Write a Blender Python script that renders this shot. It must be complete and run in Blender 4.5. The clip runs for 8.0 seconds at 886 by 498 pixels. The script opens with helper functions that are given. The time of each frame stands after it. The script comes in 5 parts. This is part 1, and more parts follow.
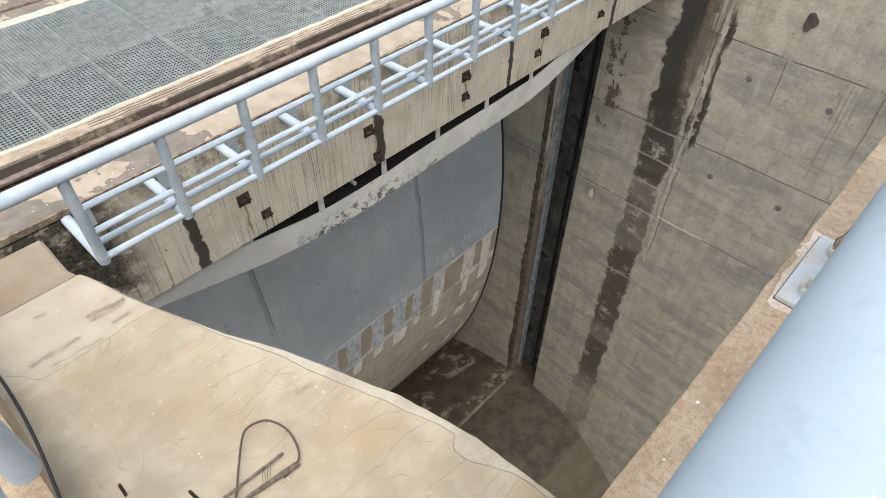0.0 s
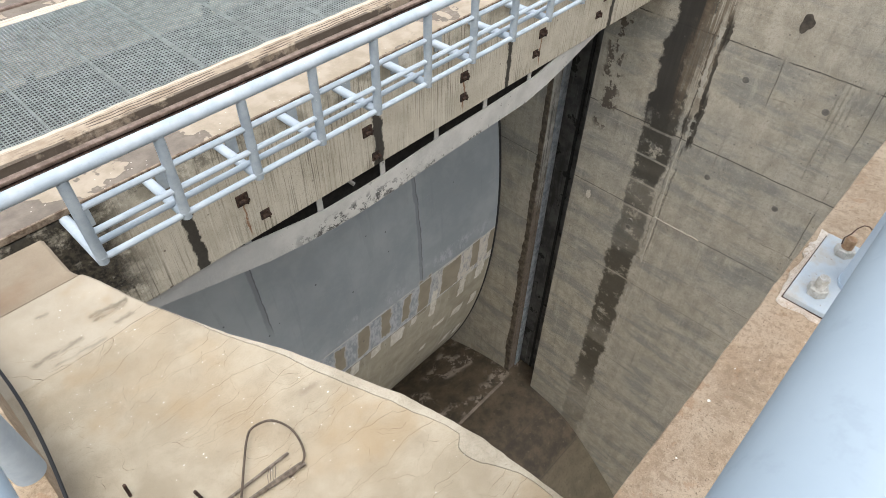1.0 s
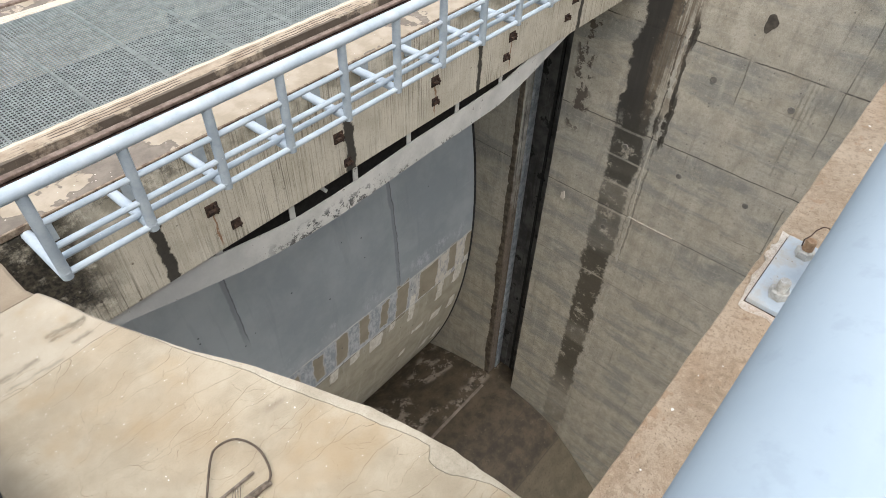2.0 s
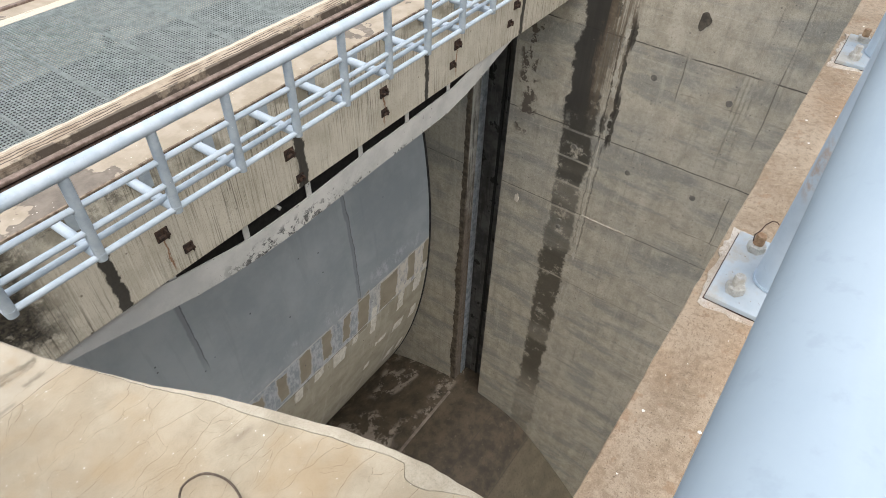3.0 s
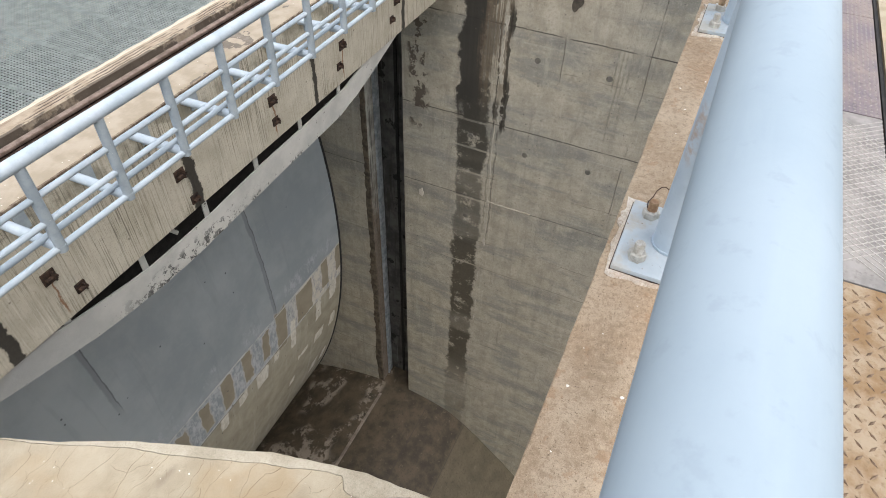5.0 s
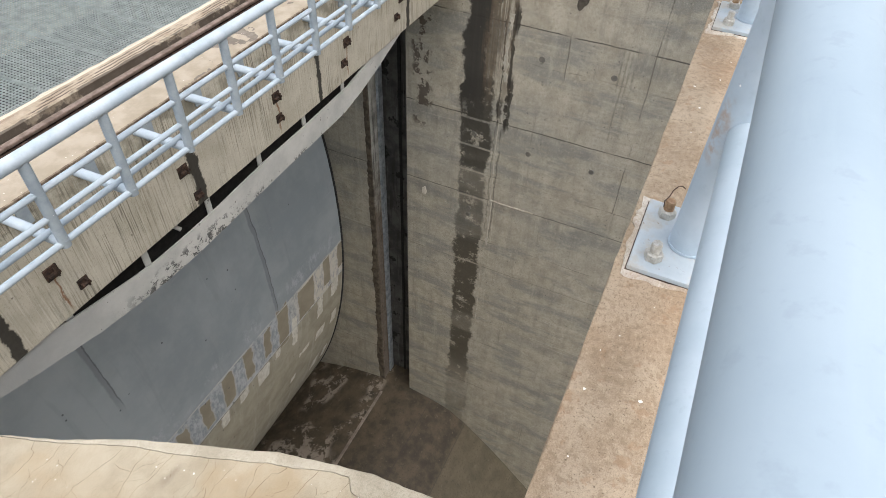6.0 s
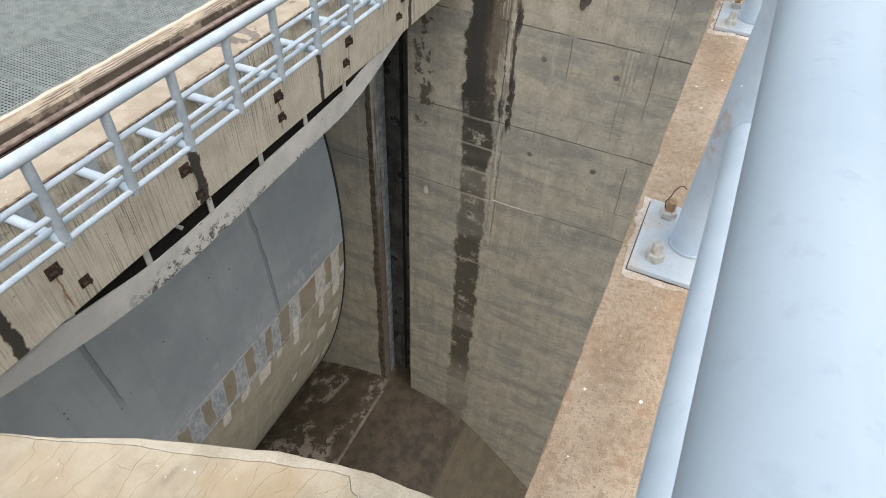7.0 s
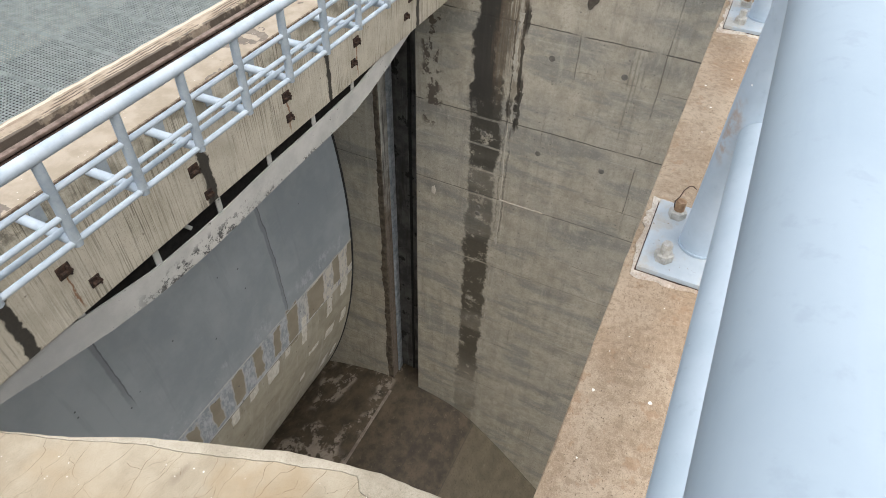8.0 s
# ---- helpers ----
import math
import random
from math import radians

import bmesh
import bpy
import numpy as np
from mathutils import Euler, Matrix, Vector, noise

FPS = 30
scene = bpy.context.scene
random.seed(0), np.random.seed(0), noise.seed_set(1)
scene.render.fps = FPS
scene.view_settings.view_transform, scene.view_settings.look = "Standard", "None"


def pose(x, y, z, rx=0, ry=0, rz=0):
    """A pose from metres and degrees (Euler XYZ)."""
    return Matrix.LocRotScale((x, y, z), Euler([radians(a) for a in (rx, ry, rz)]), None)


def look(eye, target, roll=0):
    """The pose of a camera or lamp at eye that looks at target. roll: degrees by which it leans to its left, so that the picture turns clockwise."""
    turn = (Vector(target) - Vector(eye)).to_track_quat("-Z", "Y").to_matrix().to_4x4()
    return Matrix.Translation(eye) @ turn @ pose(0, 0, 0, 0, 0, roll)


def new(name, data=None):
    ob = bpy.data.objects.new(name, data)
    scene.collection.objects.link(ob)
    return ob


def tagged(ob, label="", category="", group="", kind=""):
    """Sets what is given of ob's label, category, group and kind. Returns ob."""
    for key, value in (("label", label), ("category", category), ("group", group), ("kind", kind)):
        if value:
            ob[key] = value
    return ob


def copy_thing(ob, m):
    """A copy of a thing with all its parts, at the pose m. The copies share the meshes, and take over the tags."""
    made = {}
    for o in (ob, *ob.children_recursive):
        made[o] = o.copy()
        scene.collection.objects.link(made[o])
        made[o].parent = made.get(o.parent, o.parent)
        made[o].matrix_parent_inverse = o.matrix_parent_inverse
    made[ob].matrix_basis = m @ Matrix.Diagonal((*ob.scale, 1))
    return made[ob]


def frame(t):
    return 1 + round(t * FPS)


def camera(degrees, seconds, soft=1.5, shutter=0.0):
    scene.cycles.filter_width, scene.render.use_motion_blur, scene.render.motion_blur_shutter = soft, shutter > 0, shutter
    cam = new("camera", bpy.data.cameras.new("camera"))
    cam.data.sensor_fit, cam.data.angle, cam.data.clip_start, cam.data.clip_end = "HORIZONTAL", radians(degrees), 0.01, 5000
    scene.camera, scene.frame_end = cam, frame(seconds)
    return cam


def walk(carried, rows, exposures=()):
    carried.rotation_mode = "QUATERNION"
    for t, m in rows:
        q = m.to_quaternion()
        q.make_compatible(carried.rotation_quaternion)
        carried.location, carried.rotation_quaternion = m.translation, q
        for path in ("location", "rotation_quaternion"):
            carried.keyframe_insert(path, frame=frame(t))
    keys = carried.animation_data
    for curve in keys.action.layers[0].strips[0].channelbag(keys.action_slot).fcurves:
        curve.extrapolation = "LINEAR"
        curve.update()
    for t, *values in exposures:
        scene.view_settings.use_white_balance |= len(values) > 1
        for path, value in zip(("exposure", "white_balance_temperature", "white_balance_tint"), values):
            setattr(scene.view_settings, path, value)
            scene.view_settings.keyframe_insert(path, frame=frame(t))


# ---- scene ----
EXPOSURE = 0.48
cam = camera(70.33, 8.0, soft=0.5)
PATH = [
    (0, (-0.921, -0.0287, 0.769), (0.103, 0.9233, -0.661), 0.9),
    (0.5, (-0.932, -0.0210, 0.761), (0.096, 0.9280, -0.668), 0.9),
    (1, (-0.937, -0.0135, 0.765), (0.096, 0.9315, -0.663), 1.2),
    (1.5, (-0.929, -0.0120, 0.764), (0.114, 0.9210, -0.665), 1.2),
    (1.7, (-0.903, -0.0200, 0.757), (0.153, 0.9030, -0.669), 1.5),
    (2.8, (-0.891, -0.0128, 0.769), (0.278, 0.8052, -0.632), 1.8),
    (3, (-0.892, -0.0042, 0.769), (0.289, 0.8004, -0.63), 1.9),
    (3.5, (-0.889, -0.0050, 0.766), (0.306, 0.7750, -0.635), 1.9),
    (3.8, (-0.88, -0.0050, 0.763), (0.386, 0.6600, -0.635), 1.9),
    (4, (-0.884, 0.0000, 0.765), (0.418, 0.5920, -0.633), 2.1),
    (4.5, (-0.89, 0.0010, 0.768), (0.425, 0.5630, -0.631), 2.2),
    (4.7, (-0.882, -0.0065, 0.766), (0.433, 0.5565, -0.632), 2.1),
    (5.8, (-0.875, 0.019, 0.756), (0.438, 0.576, -0.647), 2.5),
    (6, (-0.872, 0.022, 0.747), (0.438, 0.586, -0.655), 2.5),
    (6.5, (-0.87, 0.022, 0.747), (0.439, 0.586, -0.656), 2.5),
    (7, (-0.871, 0.021, 0.747), (0.436, 0.589, -0.656), 2.5),
    (7.5, (-0.872, 0.022, 0.748), (0.428, 0.606, -0.656), 2.1),
    (8, (-0.87, 0.022, 0.747), (0.426, 0.612, -0.657), 1.8),
]
walk(cam, [(t, look(eye, target, roll)) for t, eye, target, roll in PATH], [(0.0, EXPOSURE + 0.10), (2.2, EXPOSURE + 0.06), (4.2, EXPOSURE - 0.02), (8.0, EXPOSURE - 0.02)])

# ---------- light: bright overcast sky ----------
world = bpy.data.worlds.new("sky")
world.use_nodes = True
scene.world = world
wt = world.node_tree
sky = wt.nodes.new("ShaderNodeTexSky")
sky.sky_type, sky.sun_disc = "NISHITA", False
sky.sun_elevation, sky.sun_rotation = radians(70.5), radians(229.4)
sky.air_density, sky.dust_density, sky.ozone_density = 1.0, 4.0, 1.0
soft_sky = wt.nodes.new("ShaderNodeHueSaturation")
soft_sky.inputs["Saturation"].default_value = 0.45
wt.links.new(sky.outputs[0], soft_sky.inputs["Color"])
wt.links.new(soft_sky.outputs[0], wt.nodes["Background"].inputs["Color"])
wt.nodes["Background"].inputs["Strength"].default_value = 0.28
sun_data = bpy.data.lights.new("sun", "SUN")
sun_data.energy, sun_data.angle, sun_data.color = 0.32, radians(70), (1.0, 0.97, 0.92)
sun = new("sun", sun_data)
sun.matrix_world = look((-7, -6, 26), (0, 0, 0))


# ---------- shader helpers ----------
class Shader:
    """A small wrapper to write node materials as sums."""

    def __init__(self, name):
        self.mat = bpy.data.materials.new(name)
        self.mat.use_nodes = True
        self.tree = self.mat.node_tree
        self.bsdf = self.tree.nodes["Principled BSDF"]
        self.pos = self.tree.nodes.new("ShaderNodeNewGeometry").outputs["Position"]
        xyz = self.tree.nodes.new("ShaderNodeSeparateXYZ")
        self.tree.links.new(self.pos, xyz.inputs[0])
        self.x, self.y, self.z = xyz.outputs

    def put(self, socket, value):
        if isinstance(value, bpy.types.NodeSocket):
            self.tree.links.new(value, socket)
        elif isinstance(value, tuple) and len(value) == 3 and socket.type == "RGBA":
            socket.default_value = (*value, 1.0)
        else:
            socket.default_value = value

    def math(self, op, a, b=0.0):
        n = self.tree.nodes.new("ShaderNodeMath")
        n.operation = op
        self.put(n.inputs[0], a), self.put(n.inputs[1], b)
        return n.outputs[0]

    def add(self, a, b):
        return self.math("ADD", a, b)

    def mul(self, a, b):
        return self.math("MULTIPLY", a, b)

    def inv(self, a):
        return self.math("SUBTRACT", 1.0, a)

    def step(self, v, lo, hi):
        n = self.tree.nodes.new("ShaderNodeMapRange")
        n.interpolation_type = "SMOOTHSTEP"
        self.put(n.inputs[0], v)
        n.inputs[1].default_value, n.inputs[2].default_value = lo, hi
        return n.outputs[0]

    def band(self, v, lo, hi, soft):
        return self.mul(self.step(v, lo - soft, lo + soft), self.inv(self.step(v, hi - soft, hi + soft)))

    def patch(self, u, v, u0, u1, v0, v1, soft):
        return self.mul(self.band(u, u0, u1, soft), self.band(v, v0, v1, soft))

    def mapped(self, sx, sy, sz):
        n = self.tree.nodes.new("ShaderNodeMapping")
        self.put(n.inputs[0], self.pos)
        n.inputs["Scale"].default_value = (sx, sy, sz)
        return n.outputs[0]

    def noise(self, scale, detail=4.0, rough=0.55, vec=None, warp=0.0):
        n = self.tree.nodes.new("ShaderNodeTexNoise")
        self.put(n.inputs["Vector"], vec or self.pos)
        n.inputs["Scale"].default_value, n.inputs["Detail"].default_value = scale, detail
        n.inputs["Roughness"].default_value, n.inputs["Distortion"].default_value = rough, warp
        return n.outputs["Fac"]

    def cells(self, scale, vec=None):
        n = self.tree.nodes.new("ShaderNodeTexVoronoi")
        n.feature = "DISTANCE_TO_EDGE"
        self.put(n.inputs["Vector"], vec or self.pos)
        n.inputs["Scale"].default_value = scale
        return n.outputs["Distance"]

    def dots(self, scale, vec=None):
        n = self.tree.nodes.new("ShaderNodeTexVoronoi")
        self.put(n.inputs["Vector"], vec or self.pos)
        n.inputs["Scale"].default_value = scale
        return n.outputs["Distance"]

    def warped(self, scale, amount):
        n = self.tree.nodes.new("ShaderNodeTexNoise")
        self.put(n.inputs["Vector"], self.pos)
        n.inputs["Scale"].default_value, n.inputs["Detail"].default_value = scale, 3.0
        v = self.tree.nodes.new("ShaderNodeVectorMath")
        v.operation = "MULTIPLY_ADD"
        self.put(v.inputs[0], n.outputs["Color"])
        v.inputs[1].default_value = (amount, amount, amount)
        self.put(v.inputs[2], self.pos)
        return v.outputs[0]

    def random(self, v):
        n = self.tree.nodes.new("ShaderNodeTexWhiteNoise")
        n.noise_dimensions = "1D"
        self.put(n.inputs["W"], v)
        return n.outputs["Value"]

    def object_random(self):
        return self.tree.nodes.new("ShaderNodeObjectInfo").outputs["Random"]

    def mix(self, f, a, b):
        n = self.tree.nodes.new("ShaderNodeMix")
        n.data_type = "RGBA"
        self.put(n.inputs["Factor"], f)
        self.put(n.inputs[6], a), self.put(n.inputs[7], b)
        return n.outputs[2]

    def done(self, color, rough, metal=0.0, bump=None, depth=0.004, strength=0.6, gloss=0.5):
        self.bsdf.inputs["Specular IOR Level"].default_value = gloss
        self.put(self.bsdf.inputs["Base Color"], color)
        self.put(self.bsdf.inputs["Roughness"], rough)
        self.put(self.bsdf.inputs["Metallic"], metal)
        if bump is not None:
            n = self.tree.nodes.new("ShaderNodeBump")
            n.inputs["Strength"].default_value, n.inputs["Distance"].default_value = strength, depth
            self.put(n.inputs["Height"], bump)
            self.put(self.bsdf.inputs["Normal"], n.outputs[0])
        return self.mat


def wall_concrete():
    """Board-marked grey pier concrete with lift bands, a wet seep and brown runs."""
    s = Shader("pier_concrete")
    grain, fine, mid, big = s.noise(70, 3, 0.6), s.noise(19, 6, 0.65), s.noise(3.4, 7, 0.66), s.noise(0.7, 4, 0.6)
    streak = s.noise(1.0, 5, 0.62, s.mapped(4, 7, 0.5))
    layer = s.noise(1.0, 6, 0.66, s.mapped(0.5, 0.6, 2.6))
    c = s.mix(s.step(mid, 0.32, 0.68), (0.345, 0.308, 0.235), (0.485, 0.44, 0.35))
    c = s.mix(s.mul(s.step(big, 0.45, 0.65), 0.35), c, (0.37, 0.355, 0.305))
    c = s.mix(s.mul(s.step(layer, 0.48, 0.62), 0.72), c, (0.24, 0.24, 0.215))
    c = s.mix(s.mul(s.step(streak, 0.54, 0.7), 0.4), c, (0.50, 0.465, 0.38))
    c = s.mix(s.mul(s.step(streak, 0.46, 0.34), 0.35), c, (0.24, 0.22, 0.175))
    # lift joints: stained below, broken hairlines along them
    wander = s.add(s.z, s.mul(s.add(s.noise(0.9, 6, 0.62), -0.5), 0.16))
    hair = s.add(s.z, s.mul(s.add(s.noise(2.0, 6, 0.7), -0.5), 0.05))
    for at, firm in ((-1.80, 0.85), (-3.58, 0.95), (-5.41, 0.9), (-7.20, 0.75), (-9.08, 0.4), (-10.87, 0.2), (-12.69, 0.25), (-14.51, 0.2)):
        below = s.mul(s.band(wander, at - 0.34, at - 0.02, 0.12), s.step(s.noise(1.0, 5, 0.65, s.mapped(1, 1.1, 0.6)), 0.42, 0.6))
        c = s.mix(s.mul(below, 0.35 + 0.35 * firm), c, (0.185, 0.188, 0.175))
        line = s.mul(s.band(hair, at - 0.010, at + 0.010, 0.007), s.step(s.noise(1.7, 5, 0.7), 0.34, 0.5))
        c = s.mix(s.mul(line, firm), c, (0.06, 0.052, 0.04))
    for at in (-4.17, -6.62, -8.3, -11.7, -13.6):
        line = s.mul(s.band(wander, at - 0.007, at + 0.007, 0.005), s.step(s.noise(0.8, 3, 0.6), 0.44, 0.56))
        c = s.mix(s.mul(line, 0.7), c, (0.12, 0.10, 0.08))
    side = s.add(s.y, s.mul(s.add(s.noise(1.2, 5, 0.6), -0.5), 0.06))
    for at, high, low in ((0.66, -2.2, -6.7), (1.96, -3.6, -4.3)):
        line = s.mul(s.band(side, at - 0.009, at + 0.009, 0.007), s.mul(s.step(s.noise(1.1, 3, 0.6), 0.36, 0.5), s.band(s.z, low, high, 0.1)))
        c = s.mix(s.mul(line, 0.75), c, (0.09, 0.08, 0.062))
    for at, high, low in ((0.93, -3.62, -4.9), (1.0, -3.62, -4.55), (1.06, -3.6, -5.2), (1.13, -3.6, -4.4)):
        run = s.mul(s.band(side, at - 0.012, at + 0.012, 0.01), s.band(s.z, low, high, 0.25))
        c = s.mix(s.mul(s.mul(run, s.step(s.noise(6, 4, 0.6), 0.38, 0.55)), 0.55), c, (0.15, 0.135, 0.10))
    # fine drips
    drip = s.noise(1.0, 5, 0.72, s.mapped(10, 16, 0.5))
    c = s.mix(s.mul(s.mul(s.step(drip, 0.58, 0.68), s.step(s.noise(0.8, 3, 0.5), 0.45, 0.6)), 0.5), c, (0.16, 0.135, 0.105))
    # thin board lines
    board = s.noise(1.0, 4, 0.6, s.mapped(0.35, 0.45, 17))
    patchy = s.step(s.noise(0.9, 4, 0.6), 0.42, 0.62)
    c = s.mix(s.mul(s.mul(s.step(board, 0.58, 0.68), patchy), 0.3), c, (0.58, 0.545, 0.45))
    c = s.mix(s.mul(s.mul(s.step(board, 0.42, 0.32), patchy), 0.3), c, (0.24, 0.22, 0.18))
    c = s.mix(s.mul(s.step(fine, 0.53, 0.66), 0.38), c, (0.22, 0.20, 0.165))
    c = s.mix(s.mul(s.step(fine, 0.46, 0.34), 0.3), c, (0.57, 0.53, 0.44))
    c = s.mix(s.mul(s.step(grain, 0.53, 0.66), 0.42), c, (0.19, 0.175, 0.145))
    c = s.mix(s.mul(s.step(grain, 0.46, 0.34), 0.3), c, (0.58, 0.54, 0.46))
    # wet seep that runs down beside the panel joint
    edge = s.add(s.y, s.mul(s.add(s.noise(2.0, 7, 0.7), -0.5), 0.5))
    tile = s.noise(1.0, 2, 0.5, s.mapped(0.2, 0.2, 1.15))
    body = s.step(s.noise(4.0, 7, 0.74), 0.34, 0.46)
    seep = s.mul(s.band(edge, 3.10, 3.66, 0.035), body)
    seep = s.mul(seep, s.add(0.62, s.mul(s.step(tile, 0.38, 0.5), 0.33)))
    seep = s.mul(seep, s.add(0.42, s.mul(s.step(s.add(s.z, mid), -13.3, -11.9), 0.58)))
    deep = s.step(s.add(s.z, mid), -8.6, -7.4)
    for at in (-5.47, -6.05, -6.62, -7.25, -9.06):
        seep = s.mul(seep, s.inv(s.mul(s.band(hair, at - 0.02, at + 0.02, 0.012), 0.75)))
    c = s.mix(seep, c, s.mix(deep, s.mix(fine, (0.05, 0.042, 0.03), (0.115, 0.098, 0.07)), s.mix(fine, (0.024, 0.022, 0.017), (0.08, 0.072, 0.054))))
    top = s.mul(s.band(edge, 3.27, 3.68, 0.03), s.step(s.add(s.z, mid), -5.3, -4.4))
    c = s.mix(s.mul(top, 0.93), c, s.mix(streak, (0.012, 0.011, 0.009), (0.055, 0.05, 0.042)))
    # split joint: damp cracks on both sides of the mortar
    crackle = s.add(s.y, s.add(s.mul(s.add(s.noise(2.2, 6, 0.7), -0.5), 0.16), s.mul(s.add(s.noise(14, 5, 0.7), -0.5), 0.09)))
    for y0, y1, high, low, firm in ((2.84, 2.90, -3.2, -5.55, 0.9), (2.79, 2.90, -4.5, -5.5, 0.9), (2.80, 2.87, -3.3, -3.75, 0.9), (2.995, 3.015, -3.3, -5.5, 0.85), (2.94, 3.04, -4.95, -5.35, 0.8), (2.90, 2.925, -5.5, -8.3, 0.5), (3.015, 3.035, -5.5, -8.0, 0.4)):
        split = s.mul(s.band(crackle, y0, y1, 0.008), s.band(s.z, low, high, 0.1))
        c = s.mix(s.mul(s.mul(split, s.step(s.noise(5, 5, 0.7), 0.34, 0.46)), firm), c, (0.03, 0.025, 0.018))
    rusty = s.mul(s.band(edge, 2.88, 3.34, 0.08), s.step(s.add(s.z, mid), -4.9, -3.9))
    c = s.mix(s.mul(s.mul(rusty, s.step(drip, 0.4, 0.55)), 0.8), c, s.mix(fine, (0.06, 0.045, 0.03), (0.19, 0.145, 0.095)))
    # brown blotches next to the slot
    blot = s.mul(s.band(edge, 4.28, 4.64, 0.05), s.band(s.z, -5.9, -3.3, 0.15))
    blot = s.mul(blot, s.step(s.noise(4.6, 6, 0.68), 0.535, 0.56))
    c = s.mix(s.mul(blot, 0.85), c, (0.075, 0.055, 0.04))
    # damp foot of the wall
    damp = s.mul(s.inv(s.step(s.add(s.z, s.mul(mid, 1.6)), -14.4, -12.6)), s.step(s.noise(1.0, 4, 0.5, s.mapped(1, 1.4, 0.4)), 0.35, 0.6))
    c = s.mix(s.mul(damp, 0.2), c, (0.16, 0.145, 0.11))
    pits = s.step(s.dots(7, s.warped(5, 0.05)), 0.11, 0.04)
    c = s.mix(s.mul(pits, 0.7), c, (0.1, 0.09, 0.075))
    rough = s.add(0.86, s.mul(seep, -0.3))
    return s.done(c, rough, bump=s.add(s.mul(fine, 0.5), s.add(mid, s.mul(board, 0.3))), depth=0.014)


def slab_concrete(name, base, light, stain, cracks=True, grain=1.0, gritty=0.35):
    """Weathered tan concrete with crazing, grit and rusty clouds."""
    s = Shader(name)
    fine, mid, big = s.noise(140 * grain, 4, 0.6), s.noise(9, 5, 0.6), s.noise(1.7, 4, 0.55)
    c = s.mix(s.step(mid, 0.3, 0.7), base, light)
    c = s.mix(s.mul(s.step(big, 0.5, 0.7), 0.55), c, stain)
    c = s.mix(s.mul(s.step(fine, 0.5, 0.7), 0.16 if cracks else 0.26), c, (base[0] * 0.5, base[1] * 0.48, base[2] * 0.42))
    c = s.mix(s.mul(s.step(fine, 0.38, 0.28), 0.2), c, (light[0] * 1.2, light[1] * 1.2, light[2] * 1.25))
    sand_grain = s.noise(430 * grain, 3, 0.65)
    c = s.mix(s.mul(s.step(sand_grain, 0.52, 0.64), 0.26), c, (base[0] * 0.55, base[1] * 0.52, base[2] * 0.46))
    c = s.mix(s.mul(s.step(sand_grain, 0.48, 0.36), 0.22), c, (light[0] * 1.3, light[1] * 1.3, light[2] * 1.35))
    height = s.add(s.add(s.mul(fine, 0.25), mid), s.mul(sand_grain, 0.15))
    pits = s.step(s.noise(230 * grain, 3, 0.65), 0.61, 0.68)
    c = s.mix(s.mul(pits, 0.3 if cracks else gritty), c, (base[0] * 0.4, base[1] * 0.38, base[2] * 0.34))
    height = s.add(height, s.mul(pits, -0.5))
    if gritty > 0.5:
        # exposed sand and small stones
        sand, stone = s.noise(75, 5, 0.7), s.noise(28, 4, 0.65)
        c = s.mix(s.mul(s.step(sand, 0.5, 0.62), 0.4), c, (base[0] * 0.62, base[1] * 0.58, base[2] * 0.52))
        c = s.mix(s.mul(s.step(sand, 0.44, 0.34), 0.4), c, (light[0] * 1.2, light[1] * 1.18, light[2] * 1.15))
        c = s.mix(s.mul(s.step(stone, 0.58, 0.66), 0.4), c, (stain[0] * 0.8, stain[1] * 0.72, stain[2] * 0.65))
        height = s.add(height, s.add(s.mul(sand, 0.9), stone))
    if cracks:
        crack = 0.0
        for turn, sx, sy, warp, lo, hi in ((4, 3.0, 9.0, 0.05, 0.46, 0.58), (-20, 6.0, 9.0, 0.03, 0.52, 0.62)):
            n = s.tree.nodes.new("ShaderNodeMapping")
            s.put(n.inputs[0], s.warped(14, warp))
            n.inputs["Rotation"].default_value = (0, 0, radians(turn))
            n.inputs["Scale"].default_value = (sx, sy, 1.0)
            line = s.cells(1.0, n.outputs[0])
            keep = s.step(s.noise(2.4 + sx * 0.3, 3, 0.6), lo, hi)
            crack = s.math("MAXIMUM", crack, s.mul(s.inv(s.step(line, 0.001, 0.007)), keep))
        c = s.mix(s.mul(crack, 0.06), c, (0.15, 0.11, 0.07))
        height = s.add(height, s.mul(crack, -0.1))
        # paler second pour, with dried dark drag marks on it
        pour = s.step(s.add(s.y, s.mul(s.add(mid, -0.5), 0.02)), 1.388, 1.394)
        c = s.mix(s.mul(pour, 0.45), c, (light[0] * 1.02, light[1] * 1.04, light[2] * 1.1))
        u, v = s.add(s.x, s.mul(s.add(s.noise(11, 4, 0.65), -0.5), 0.06)), s.add(s.y, s.mul(s.add(s.noise(16, 4, 0.65), -0.5), 0.05))
        broken = s.step(s.noise(1.0, 5, 0.7, s.mapped(14, 60, 1)), 0.40, 0.52)
        for u0, u1, v0, v1, firm in ((-0.81, -0.69, 1.478, 1.506, 0.8), (-0.765, -0.70, 1.425, 1.442, 0.6), (-0.99, -0.84, 1.442, 1.458, 0.6), (-0.95, -0.80, 1.398, 1.406, 0.6), (-0.91, -0.875, 1.60, 1.615, 0.5)):
            mark = s.mul(s.patch(u, v, u0, u1, v0, v1, 0.008), s.add(0.45, s.mul(broken, 0.55)))
            c = s.mix(s.mul(mark, firm), c, (0.12, 0.105, 0.075))
